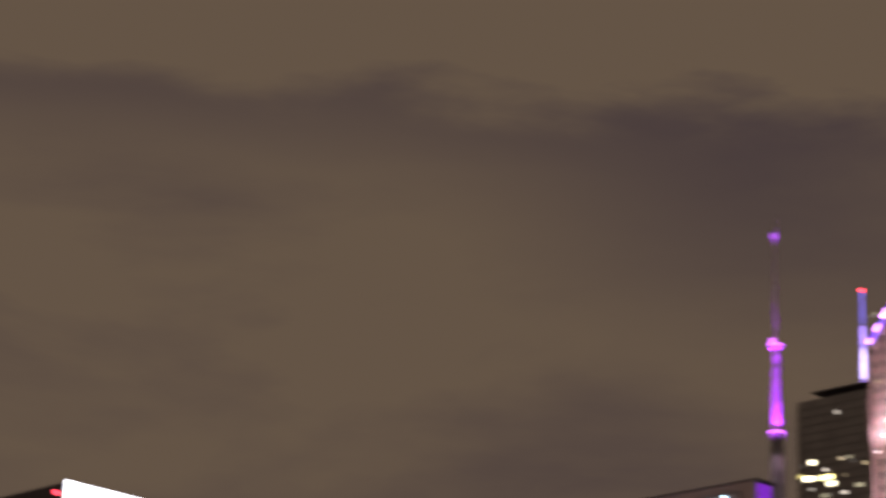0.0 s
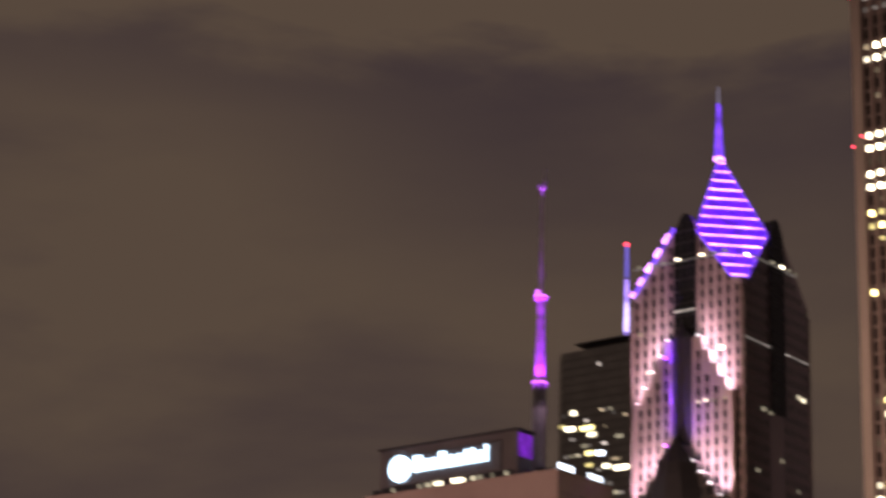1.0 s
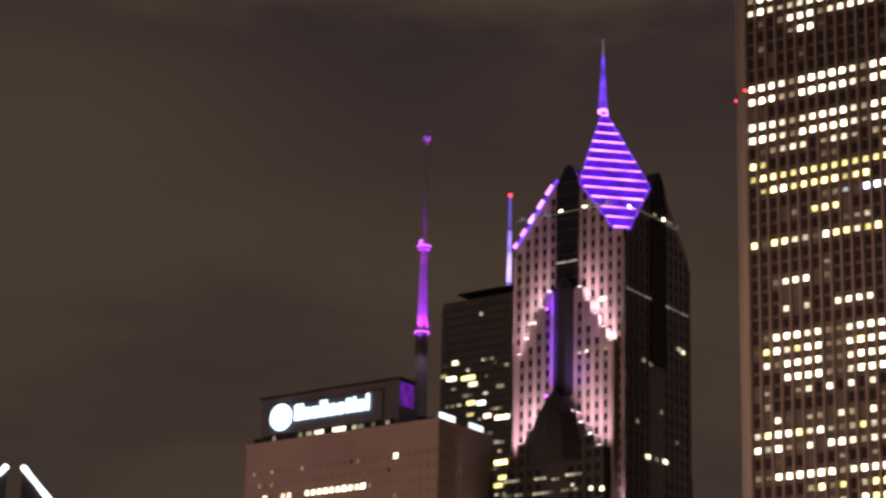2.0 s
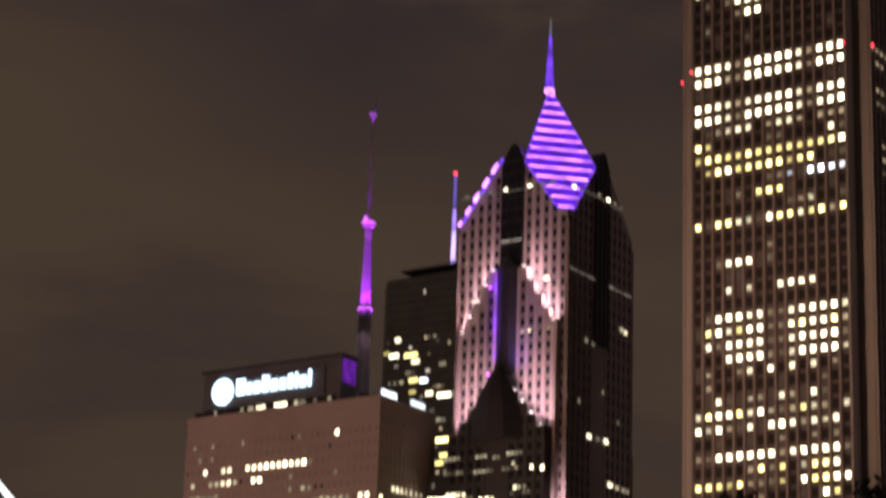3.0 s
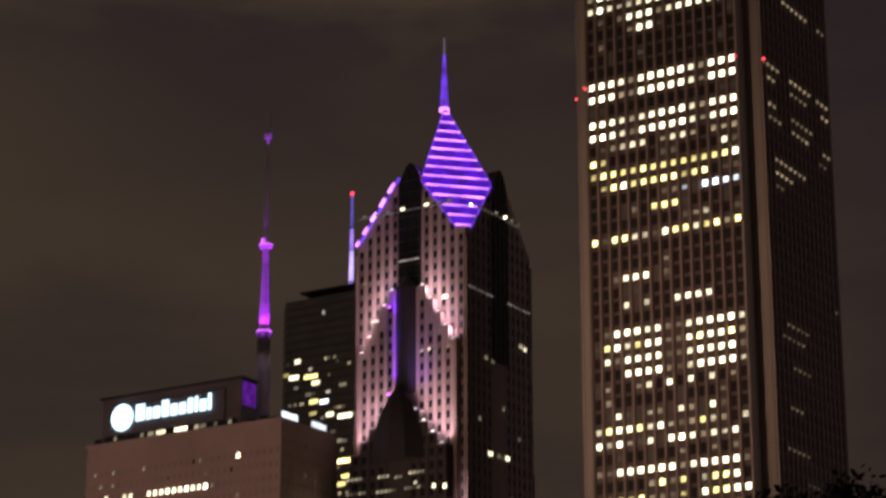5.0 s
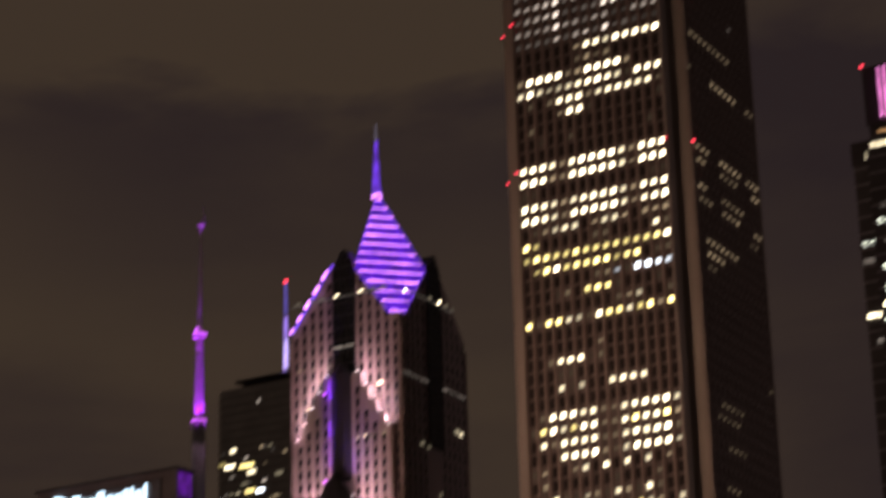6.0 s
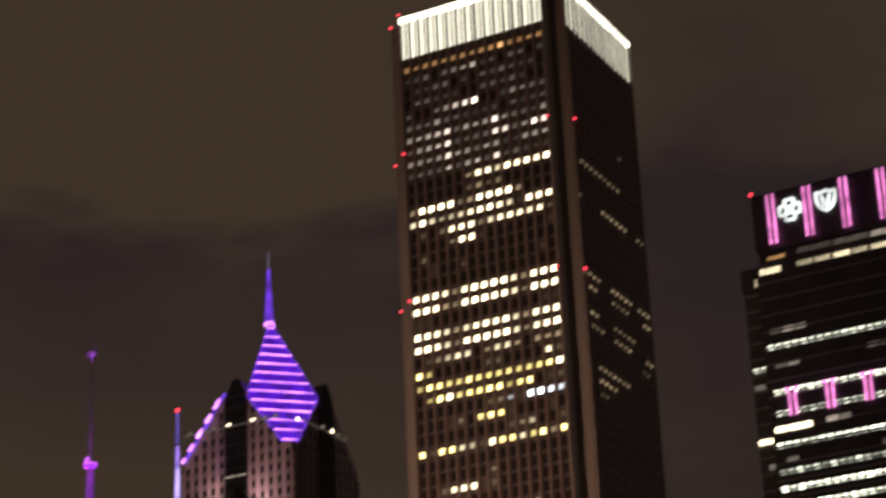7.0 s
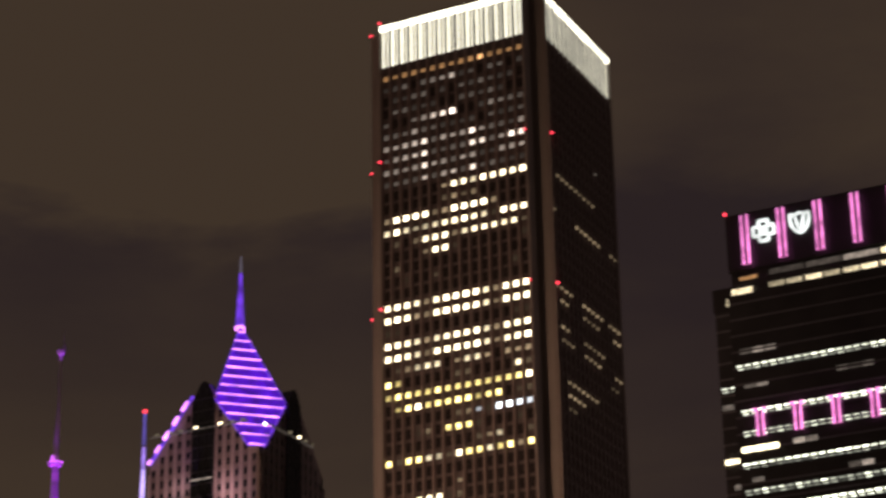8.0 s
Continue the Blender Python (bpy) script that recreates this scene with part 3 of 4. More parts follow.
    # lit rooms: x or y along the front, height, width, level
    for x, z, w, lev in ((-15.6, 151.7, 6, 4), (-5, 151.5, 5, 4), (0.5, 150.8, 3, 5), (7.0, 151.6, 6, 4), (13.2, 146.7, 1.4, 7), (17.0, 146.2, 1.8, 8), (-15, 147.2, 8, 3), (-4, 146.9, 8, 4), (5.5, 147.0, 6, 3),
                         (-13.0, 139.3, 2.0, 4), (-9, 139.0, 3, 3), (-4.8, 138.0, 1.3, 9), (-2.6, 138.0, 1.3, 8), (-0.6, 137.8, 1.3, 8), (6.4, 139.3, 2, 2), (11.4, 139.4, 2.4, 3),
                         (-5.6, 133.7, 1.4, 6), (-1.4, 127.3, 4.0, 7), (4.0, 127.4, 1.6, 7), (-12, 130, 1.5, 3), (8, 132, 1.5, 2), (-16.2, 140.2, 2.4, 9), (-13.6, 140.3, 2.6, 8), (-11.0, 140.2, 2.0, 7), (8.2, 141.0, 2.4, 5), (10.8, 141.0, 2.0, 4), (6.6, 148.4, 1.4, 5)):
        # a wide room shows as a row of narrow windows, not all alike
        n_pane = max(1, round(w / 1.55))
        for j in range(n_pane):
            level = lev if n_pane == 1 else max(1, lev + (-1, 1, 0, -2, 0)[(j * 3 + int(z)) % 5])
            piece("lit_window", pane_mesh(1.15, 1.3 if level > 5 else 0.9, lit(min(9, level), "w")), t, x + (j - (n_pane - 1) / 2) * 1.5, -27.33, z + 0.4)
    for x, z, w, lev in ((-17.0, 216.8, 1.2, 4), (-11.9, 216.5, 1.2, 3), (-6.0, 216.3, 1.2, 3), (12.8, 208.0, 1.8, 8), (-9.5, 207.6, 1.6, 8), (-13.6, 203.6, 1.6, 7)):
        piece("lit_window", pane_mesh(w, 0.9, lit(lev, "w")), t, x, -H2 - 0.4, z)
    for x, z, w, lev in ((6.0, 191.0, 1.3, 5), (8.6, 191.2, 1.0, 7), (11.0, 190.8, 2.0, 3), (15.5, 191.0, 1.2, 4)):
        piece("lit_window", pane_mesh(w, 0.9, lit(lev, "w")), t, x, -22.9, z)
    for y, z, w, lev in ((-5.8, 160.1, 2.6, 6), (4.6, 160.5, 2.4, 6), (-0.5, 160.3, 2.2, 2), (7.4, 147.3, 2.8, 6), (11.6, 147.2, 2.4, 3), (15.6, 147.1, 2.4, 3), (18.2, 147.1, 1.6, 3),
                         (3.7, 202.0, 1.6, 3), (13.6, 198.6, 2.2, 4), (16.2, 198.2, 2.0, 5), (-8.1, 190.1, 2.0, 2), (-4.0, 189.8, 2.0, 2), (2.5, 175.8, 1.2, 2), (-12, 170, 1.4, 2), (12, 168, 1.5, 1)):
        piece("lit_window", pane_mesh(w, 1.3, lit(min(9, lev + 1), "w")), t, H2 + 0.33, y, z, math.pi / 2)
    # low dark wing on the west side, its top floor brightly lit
    wing = one_box("west_wing", ROSE_UNLIT, t, (-24.9, -17.72, -27.0, -4, 0, 147.3), "dark lower wing")
    for x, z, w, lev in ((-23.5, 139.7, 2.2, 9), (-21.1, 139.6, 2.2, 9), (-18.9, 139.5, 2.0, 8), (-23.4, 132.8, 1.7, 9), (-20, 126, 2, 6), (-22.5, 144.4, 1.2, 2)):
        o = piece("lit_window", pane_mesh(w, 1.8, lit(lev, "w")), wing, x, -27.1, z)
    # ledge lights round the crown, and faintly glowing ledges along the east front
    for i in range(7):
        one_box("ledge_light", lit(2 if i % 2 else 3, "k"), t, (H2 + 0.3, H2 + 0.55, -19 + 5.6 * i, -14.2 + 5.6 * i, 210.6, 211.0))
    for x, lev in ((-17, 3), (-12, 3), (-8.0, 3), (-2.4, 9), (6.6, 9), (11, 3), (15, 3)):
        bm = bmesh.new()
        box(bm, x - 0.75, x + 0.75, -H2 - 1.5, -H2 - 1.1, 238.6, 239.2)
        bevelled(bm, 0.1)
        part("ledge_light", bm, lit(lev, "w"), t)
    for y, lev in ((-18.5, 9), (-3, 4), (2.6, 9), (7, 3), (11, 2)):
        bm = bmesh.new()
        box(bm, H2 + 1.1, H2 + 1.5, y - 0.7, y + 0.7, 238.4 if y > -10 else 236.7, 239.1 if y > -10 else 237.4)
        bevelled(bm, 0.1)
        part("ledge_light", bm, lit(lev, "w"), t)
    # stone ledges emit a dim room light in place of light falling on them
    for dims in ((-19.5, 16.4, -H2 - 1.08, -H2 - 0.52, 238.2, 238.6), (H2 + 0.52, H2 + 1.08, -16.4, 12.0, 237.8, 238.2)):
        one_box("ledge", lit(2, "k"), t, dims, "stone ledge with a faint glow of its own")
    # the sill round the dark bay glows palely itself in place of light on it
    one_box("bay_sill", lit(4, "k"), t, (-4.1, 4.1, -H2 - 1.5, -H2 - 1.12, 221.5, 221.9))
    # floodlights on the steps wash the walls above with pinkish white
    for base_z, drop, tread, y, n_step in ((211.8, 4.7, 2.8, -22.2, 5), (171.2, 3.9, 3.25, -26.4, 4)):
        for i in range(n_step):
            for s in (-1, 1):
                x = s * (4.2 + tread * (i + 0.5))
                z = base_z - drop * i + 1.0
                spot("step_floodlight", (PX + x, PY + y - 0.3, z), (PX + x * 0.97, PY + y + 2.2, z + 5.0), 100 if i > 0 else 70, (7500 if base_z > 200 else 11500) if i > 0 else 1200, (1.0, 0.64, 0.71), 0.9, 0.3)
                spot("throw_floodlight", (PX + x, PY + y - 0.5, z), (PX + x * 0.97, PY + y + 2.2, z + 15.0), 42, ((9500 if base_z > 200 else 13000 if s > 0 else 9000) if i < n_step - 1 else 5500) if i > 0 else 2500, (1.0, 0.62, 0.70), 0.9, 0.3)
    # one at the foot of the south-east corner strip
    spot("corner_floodlight", (PX + 19.0, PY - 29.5, 112.0), (PX + 18.6, PY - 20, 134.0), 25, 360000, (1.0, 0.68, 0.74), 0.9, 0.3)
    # violet lamps beside the prow bay
    for z in (179.2, 189.0, 201.0):
        spot("violet_floodlight", (PX - 5.0, PY - 25.6, z), (PX - 2.0, PY - 23.8, z + 9.0), 60, 26000, (0.20, 0.02, 1.0), 0.9, 0.3)
    spot("violet_floodlight", (PX + 5.6, PY - 27.5, 173.0), (PX + 5.6, PY - 22.6, 194.0), 46, 24000, (0.25, 0.10, 1.0), 0.9, 0.3)
    for x, z in ((-4.6, 178.6), (-4.6, 206.5)):
        bm = bmesh.new()
        box(bm, x - 0.5, x + 0.5, -25.6, -24.9, z - 0.9, z - 0.1)
        bevelled(bm, 0.1)
        part("violet_lamp", bm, TUBE_MAGENTA, t, "violet lamp")
    return t


# Granite darkened in the colour, for lower parts the floodlights leave in shade.
ROSE_UNLIT = surface("unlit_dark_granite", (0.045, 0.038, 0.038), 0.6, scale=0.08, vary=0.3)
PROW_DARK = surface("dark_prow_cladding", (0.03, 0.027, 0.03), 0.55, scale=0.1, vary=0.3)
SPANDREL_ROSE = surface("polished_rose_granite", (0.17, 0.125, 0.12), 0.4, scale=0.1, vary=0.25)
FLOOD_FACE = glow("floodlight_lens", (1.0, 0.86, 0.84), 2.2, 0.5)
TUBE_MAGENTA = glow("magenta_lamp", (0.75, 0.14, 1.0), 2.0, 0.2)
chevron_tower()

# ---------------------------------------------------------------- broad limestone slab with the white roof sign and mast
BLINDS = surface("drawn_blinds", (0.37, 0.28, 0.245), 0.5, scale=0.05, vary=0.35)
SX0, SX1, SY0, SY1, SROOF = -207.5, -131.5, -28.0, 2.0, 168.0


def slab_tower():
    ox, oy = (SX0 + SX1) / 2, (SY0 + SY1) / 2
    t = thing("slab_tower", ox, oy, 0, "broad limestone office slab with scattered lit windows and roof penthouse", "office building")
    x0, x1, y0, y1 = SX0 - ox, SX1 - ox, SY0 - oy, SY1 - oy
    one_box("body", LIMESTONE, t, (x0, x1, y0, y1, 0, SROOF))
    bm = bmesh.new()
    box(bm, x0 - 0.3, x1 + 0.3, y0 - 0.3, y0 + 0.6, SROOF + 0.004, SROOF + 0.9)
    part("parapet", bm, LIMESTONE, t)
    bm = bmesh.new()
    box(bm, x1 - 0.6, x1 + 0.3, y0 + 0.61, y1 + 0.3, SROOF + 0.004, SROOF + 0.9)
    part("parapet", bm, LIMESTONE, t)
    one_box("roof", ROOFING, t, (x0 + 0.5, x1 - 0.65, y0 + 0.65, y1 - 0.5, SROOF + 0.01, SROOF + 0.3))
    cols = 31
    pitch = (x1 - x0) / cols
    bm = bmesh.new()
    box(bm, -0.3, 0.3, -0.07, 0, 0, SROOF - 9.5)
    rib = mesh_of(bm, "rib", LIMESTONE)
    for i in range(cols + 1):
        piece("rib", rib, t, min(max(x0 + i * pitch, x0 + 0.42), x1 - 0.42), y0, 0)
    for i in range(13):
        piece("rib", rib, t, x1, y0 + 0.6 + i * (y1 - y0 - 1.2) / 12, 0, math.pi / 2)
    # lit rooms of the south front: floor, first and last metre along the street, level
    runs = ((2, -147.6, -146.8, 7), (4, -181.3, -160.5, 8), (4, -199.4, -198.4, 7), (4, -190.8, -190.3, 5), (5, -191.1, -187.8, 6), (5, -178.6, -177.6, 8), (5, -204.2, -203.8, 5),
            (5, -195.7, -195.3, 4), (6, -203.4, -193.2, 4), (6, -160, -158, 3), (7, -155.1, -142.4, 4), (7, -137.1, -136, 7), (7, -201, -197, 3), (8, -206.8, -178, 9), (8, -176.7, -166, 4),
            (8, -165, -153, 8), (9, -186.5, -183, 8), (9, -164.3, -159, 7), (9, -137.6, -135.6, 8), (10, -174, -140.5, 8), (10, -201, -190, 6), (12, -200, -150, 7), (13, -190, -181, 5))
    used = set()
    made = 0
    for row, a, b, lev in runs:
        z = 167.0 - 4.1 * row
        for i in range(cols):
            x = x0 + (i + 0.5) * pitch
            if a - pitch * 0.55 <= x + ox <= b + pitch * 0.55:
                l = max(1, min(9, lev + random.choice((-1, 0, 0, 1))))
                piece("window", pane_mesh(1.45, 1.6 if l > 5 else 1.3, lit(l, "w")), t, x, y0 - 0.04, z)
                used.add((row, i))
                made += 1
    bm, pale = bmesh.new(), bmesh.new()
    for row in range(2, 40):
        z = 167.0 - 4.1 * row
        for i in range(cols):
            if (row, i) in used:
                continue
            x = x0 + (i + 0.5) * pitch
            if random.random() < 0.08:
                piece("window", pane_mesh(0.9, 1.2, lit(random.choice((1, 2, 3, 3, 4)), "w")), t, x, y0 - 0.04, z)
            elif random.random() < 0.97:
                # blinds drawn: pale glazing almost flush with the stone
                box(pale, x - 0.62, x + 0.62, y0 - 0.03, y0 + 0.02, z - 0.85, z + 0.85)
            else:
                box(bm, x - 0.5, x + 0.5, y0 - 0.05, y0 + 0.02, z - 0.7, z + 0.7)
    part("dark_glazing", bm, GLASS_TINT, t, "unlit window panes", "stuff")
    part("blind_glazing", pale, BLINDS, t, "windows with drawn blinds", "stuff")
    bm = bmesh.new()
    for row in range(1, 40):
        for i in range(12):
            y = y0 + 0.6 + (i + 0.5) * (y1 - y0 - 1.2) / 12
            box(bm, x1 - 0.02, x1 + 0.05, y - 0.5, y + 0.5, 165.9 - 4.1 * row - 0.7, 165.9 - 4.1 * row + 0.7)
    part("east_glazing", bm, BLINDS, t, "unlit window panes", "stuff")
    for y, z, w, lev in ((-19.8, 141.3, 1.4, 6), (-17.5, 141.3, 1.4, 6), (-15.2, 141.4, 1.4, 6), (-12.8, 141.5, 1.3, 5), (-10.2, 141.6, 1.3, 5), (-7.4, 141.7, 1.3, 4), (-4.8, 141.8, 1.2, 4),
                         (-17.1, 136.9, 1.6, 7), (-12.0, 137.1, 1.5, 5), (-26, 137.5, 1.4, 7), (-9, 128, 1.3, 3), (-15, 162, 0.6, 1), (-15, 153, 0.6, 2), (-14, 145, 0.6, 1)):
        piece("window", pane_mesh(w, 1.6, lit(lev, "w")), t, x1 + 0.1, y - oy, z, math.pi / 2)
    # penthouse that carries the sign
    hx0, hx1 = -202.5 - ox, -147.5 - ox
    house = one_box("penthouse", surface("penthouse_cladding", (0.15, 0.135, 0.135), 0.6, scale=0.1, vary=0.3), t, (hx0, hx1, y0 + 0.9, y0 + 8.5, SROOF + 0.31, 183.2), "dark rooftop penthouse")
    one_box("cap", SLATE, house, (hx0 - 0.8, hx1 + 0.8, y0 + 0.3, y0 + 9.0, 183.21, 184.0))
    for i in range(12):
        a = hx0 + 1 + i * (hx1 - hx0 - 2) / 12
        one_box("louvre", STEEL_DARK, house, (a, a + 4.0, y0 + 0.72, y0 + 0.895, 169.2, 171.0), bevel=0.03)
    for a, w, lev in ((-178.5, 3.6, 6), (-170.5, 5.0, 8), (-182.5, 2.2, 4), (-186, 1.4, 3), (-164.5, 1.6, 5), (-162, 2.4, 3), (-196.8, 1.0, 4), (-151.5, 1.4, 4), (-157, 1.4, 2)):
        piece("roof_lamp", pane_mesh(w, 1.3, lit(lev, "w")), t, a - ox, y0 + 0.62, 170.0)
    # end panel with a violet glow of its own
    bm = bmesh.new()
    box(bm, hx1 + 0.005, hx1 + 0.3, y0 + 1.4, y0 + 8.0, 175.2, 182.6)
    part("violet_panel", bm, glow("violet_end_glow", (0.30, 0.03, 0.75), 0.3, 0.1, 0.4), house, "violet glowing end panel")
    for a, b, lev in ((0.5, 8.6, 6), (16.2, 24.0, 6)):
        bm = bmesh.new()
        box(bm, x1 - 0.4, x1 + 0.1, y0 + a, y0 + b, SROOF + 0.92, SROOF + 2.9)
        bevelled(bm, 0.15)
        part("roof_terrace_light", bm, lit(lev, "b"), t)
    # roof plant behind the parapet
    for a, w, h in ((-206, 3.0, 2.6), (-145.5, 2.0, 1.8), (-141, 3.2, 2.2), (-136, 2.0, 1.6)):
        one_box("roof_plant", STEEL_DARK, t, (a - ox, a - ox + w, y0 + 1.5, y0 + 5, SROOF + 0.31, SROOF + 0.31 + h), bevel=0.1)
    return t


slab_tower()


def roof_sign():
    t = thing("roof_sign", -175, -27.62, 171.2, "white glowing roof sign with round emblem on grey backing", "sign")
    y = -0.25
    one_box("backing", surface("sign_backing", (0.13, 0.13, 0.14), 0.6, scale=0.3, vary=0.25), t, (-24, 21.5, -0.1, 0.4, 0.2, 9.4), bevel=0.05)
    # round emblem with a dark diagonal cut
    bm = bmesh.new()
    tube(bm, (-18.7, y, 5.2), (-18.7, y - 0.5, 5.2), 4.3, 4.3, 28)
    e = part("emblem", bm, SIGN_WHITE, t, "round white emblem")
    for k, (a, b) in enumerate((((-20.4, 3.2), (-17.0, 5.2)), ((-20.6, 5.6), (-18.2, 7.2)))):
        bm = bmesh.new()
        tube(bm, (a[0], y - 0.52, a[1]), (b[0], y - 0.52, b[1]), 0.28, 0.2, 6)
        part("emblem_cut", bm, glow("sign_shade", (0.75, 0.9, 1.0), 1.0, 0.1), e)
    # plain blocks in place of the lettering
    widths = (3.6, 2.1, 2.8, 2.9, 2.8, 2.7, 2.2, 1.2, 2.7, 1.3)
    heights = (5.2, 3.7, 3.7, 5.3, 3.7, 3.7, 4.7, 4.9, 3.7, 5.3)
    x = -13.2
    for w, h in zip(widths, heights):
        bm = bmesh.new()
        box(bm, x, x + w, y - 0.45, y, 3.4, 3.4 + h)
        bevelled(bm, 0.18)
        part("sign_block", bm, SIGN_WHITE, t)
        x += w + 0.62
    return t


roof_sign()


def mast():
    t = thing("roof_mast", -156.0, -4.6, SROOF, "slim steel broadcast mast washed in magenta light on the slab roof", "antenna mast")
    z = lambda h: h - SROOF
    bm = bmesh.new()
    tube(bm, (0, 0, z(168.31)), (0, 0, z(203.6)), 2.4, 2.1, 12)
    part("pedestal", bm, STEEL_GREY, t, "grey mast pedestal")
    bm = bmesh.new()
    tube(bm, (0, 0, z(203.6)), (0, 0, z(204.4)), 2.3, 2.3, 14)
    part("lower_deck", bm, STEEL_GREY, t)
    bm = bmesh.new()
    tube(bm, (0, 0, z(204.4)), (0, 0, z(232.4)), 1.75, 1.0, 12)
    for k in range(7):
        tube(bm, (0, 0, z(206 + 4 * k)), (0, 0, z(206.4 + 4 * k)), 1.75 - 0.1 * k, 1.75 - 0.1 * k, 12)
    part("lit_shaft", bm, MAST_WHITE, t, "painted shaft under magenta light")
    bm = bmesh.new()
    tube(bm, (0, 0, z(232.8)), (0, 0, z(233.6)), 2.1, 2.3, 14)
    part("upper_deck", bm, MAST_WHITE, t)
    # the housing is given the magenta lamps' own glow
    bm = bmesh.new()
    tube(bm, (-1.1, 0, z(233.6)), (-1.1, 0, z(236.4)), 0.9, 0.7, 10)
    part("dish_housing", bm, TUBE_MAGENTA, t)
    # open lattice above
    bm = bmesh.new()
    for k in range(3):
        a = 2 * math.pi * k / 3
        tube(bm, (0.75 * math.cos(a), 0.75 * math.sin(a), z(233.6)), (0.35 * math.cos(a), 0.35 * math.sin(a), z(271)), 0.14, 0.1, 5)
    for j in range(15):
        h = 234 + 2.4 * j
        r = 0.75 - 0.4 * (h - 233.6) / 37.4
        for k in range(3):
            a, b = 2 * math.pi * k / 3, 2 * math.pi * (k + 1) / 3
            tube(bm, (r * math.cos(a), r * math.sin(a), z(h)), (r * math.cos(b), r * math.sin(b), z(h + 1.2)), 0.07, 0.07, 4)
    tube(bm, (0, 0, z(233.6)), (0, 0, z(271)), 0.35, 0.22, 8)
    part("lattice", bm, MAST_WHITE, t, "open steel lattice")
    bm = bmesh.new()
    tube(bm, (0, 0, z(271.0)), (0, 0, z(272.2)), 1.2, 1.4, 12)
    part("top_deck", bm, MAST_WHITE, t)
    bm = bmesh.new()
    tube(bm, (0.9, 0, z(272.6)), (1.1, 0, z(278.8)), 0.22, 0.08, 6)
    part("whip_aerial", bm, STEEL_GREY, t)
    bm = bmesh.new()
    tube(bm, (0.9, 0, z(272.7)), (0.9, 0, z(274.2)), 0.5, 0.5, 8)
    part("aerial_box", bm, STEEL_GREY, t)
    # magenta lamps on the decks, and added ones on the roof and free beside the mast
    for k, a in enumerate((-2.6, -1.2, 0.2)):
        dx, dy = math.cos(a), math.sin(a)
        spot("mast_lamp", (-156 + 2.7 * dx, -4.6 + 2.7 * dy, 204.8), (-156 + 0.9 * dx, -4.6 + 0.9 * dy, 222), 50, 9000, (0.62, 0.05, 1.0), 0.5, 0.25)
        spot("mast_beam", (-156 + 13 * dx, -4.6 + 13 * dy, 169.2), (-156, -4.6, 221.5), 9, 400000, (0.47, 0.035, 1.0), 0.5, 0.3)
        spot("mast_lamp", (-156 + 2.0 * dx, -4.6 + 2.0 * dy, 234.0), (-156 + 0.4 * dx, -4.6 + 0.4 * dy, 262), 30, 9000, (0.55, 0.05, 1.0), 0.5, 0.25)
        spot("mast_lamp", (-156 + 5.5 * dx, -4.6 + 5.5 * dy, 222), (-156 + 0.4 * dx, -4.6 + 0.4 * dy, 233), 30, 2500, (0.62, 0.05, 1.0), 0.5, 0.25)
        spot("mast_lamp", (-156 + 3.2 * dx, -4.6 + 3.2 * dy, 266), (-156 + 0.4 * dx, -4.6 + 0.4 * dy, 271.5), 40, 1200, (0.55, 0.08, 1.0), 0.5, 0.25)
        # added pinkish lamp without a fitting, brightens the pedestal below
        spot("mast_lamp", (-156 + 6.5 * dx, -4.6 + 6.5 * dy, 204.0), (-156 + 1.5 * dx, -4.6 + 1.5 * dy, 186), 40, 1800, (1.0, 0.62, 0.80), 0.8, 0.25)
    bm = bmesh.new()
    for k in range(10):
        a = 2 * math.pi * k / 10
        box(bm, 2.0 * math.cos(a) - 0.3, 2.0 * math.cos(a) + 0.3, 2.0 * math.sin(a) - 0.3, 2.0 * math.sin(a) + 0.3, z(204.42), z(205.1))
    part("lamp_ring", bm, TUBE_MAGENTA, t, "ring of magenta lamps", "stuff")
    bm = bmesh.new()
    tube(bm, (0, 0, z(233.62)), (0, 0, z(234.0)), 2.3, 2.3, 14)
    part("deck_light", bm, TUBE_MAGENTA, t)
    return t


MAST_WHITE = surface("mast_paint", (0.42, 0.38, 0.42), 0.5, scale=0.4, vary=0.12)
mast()

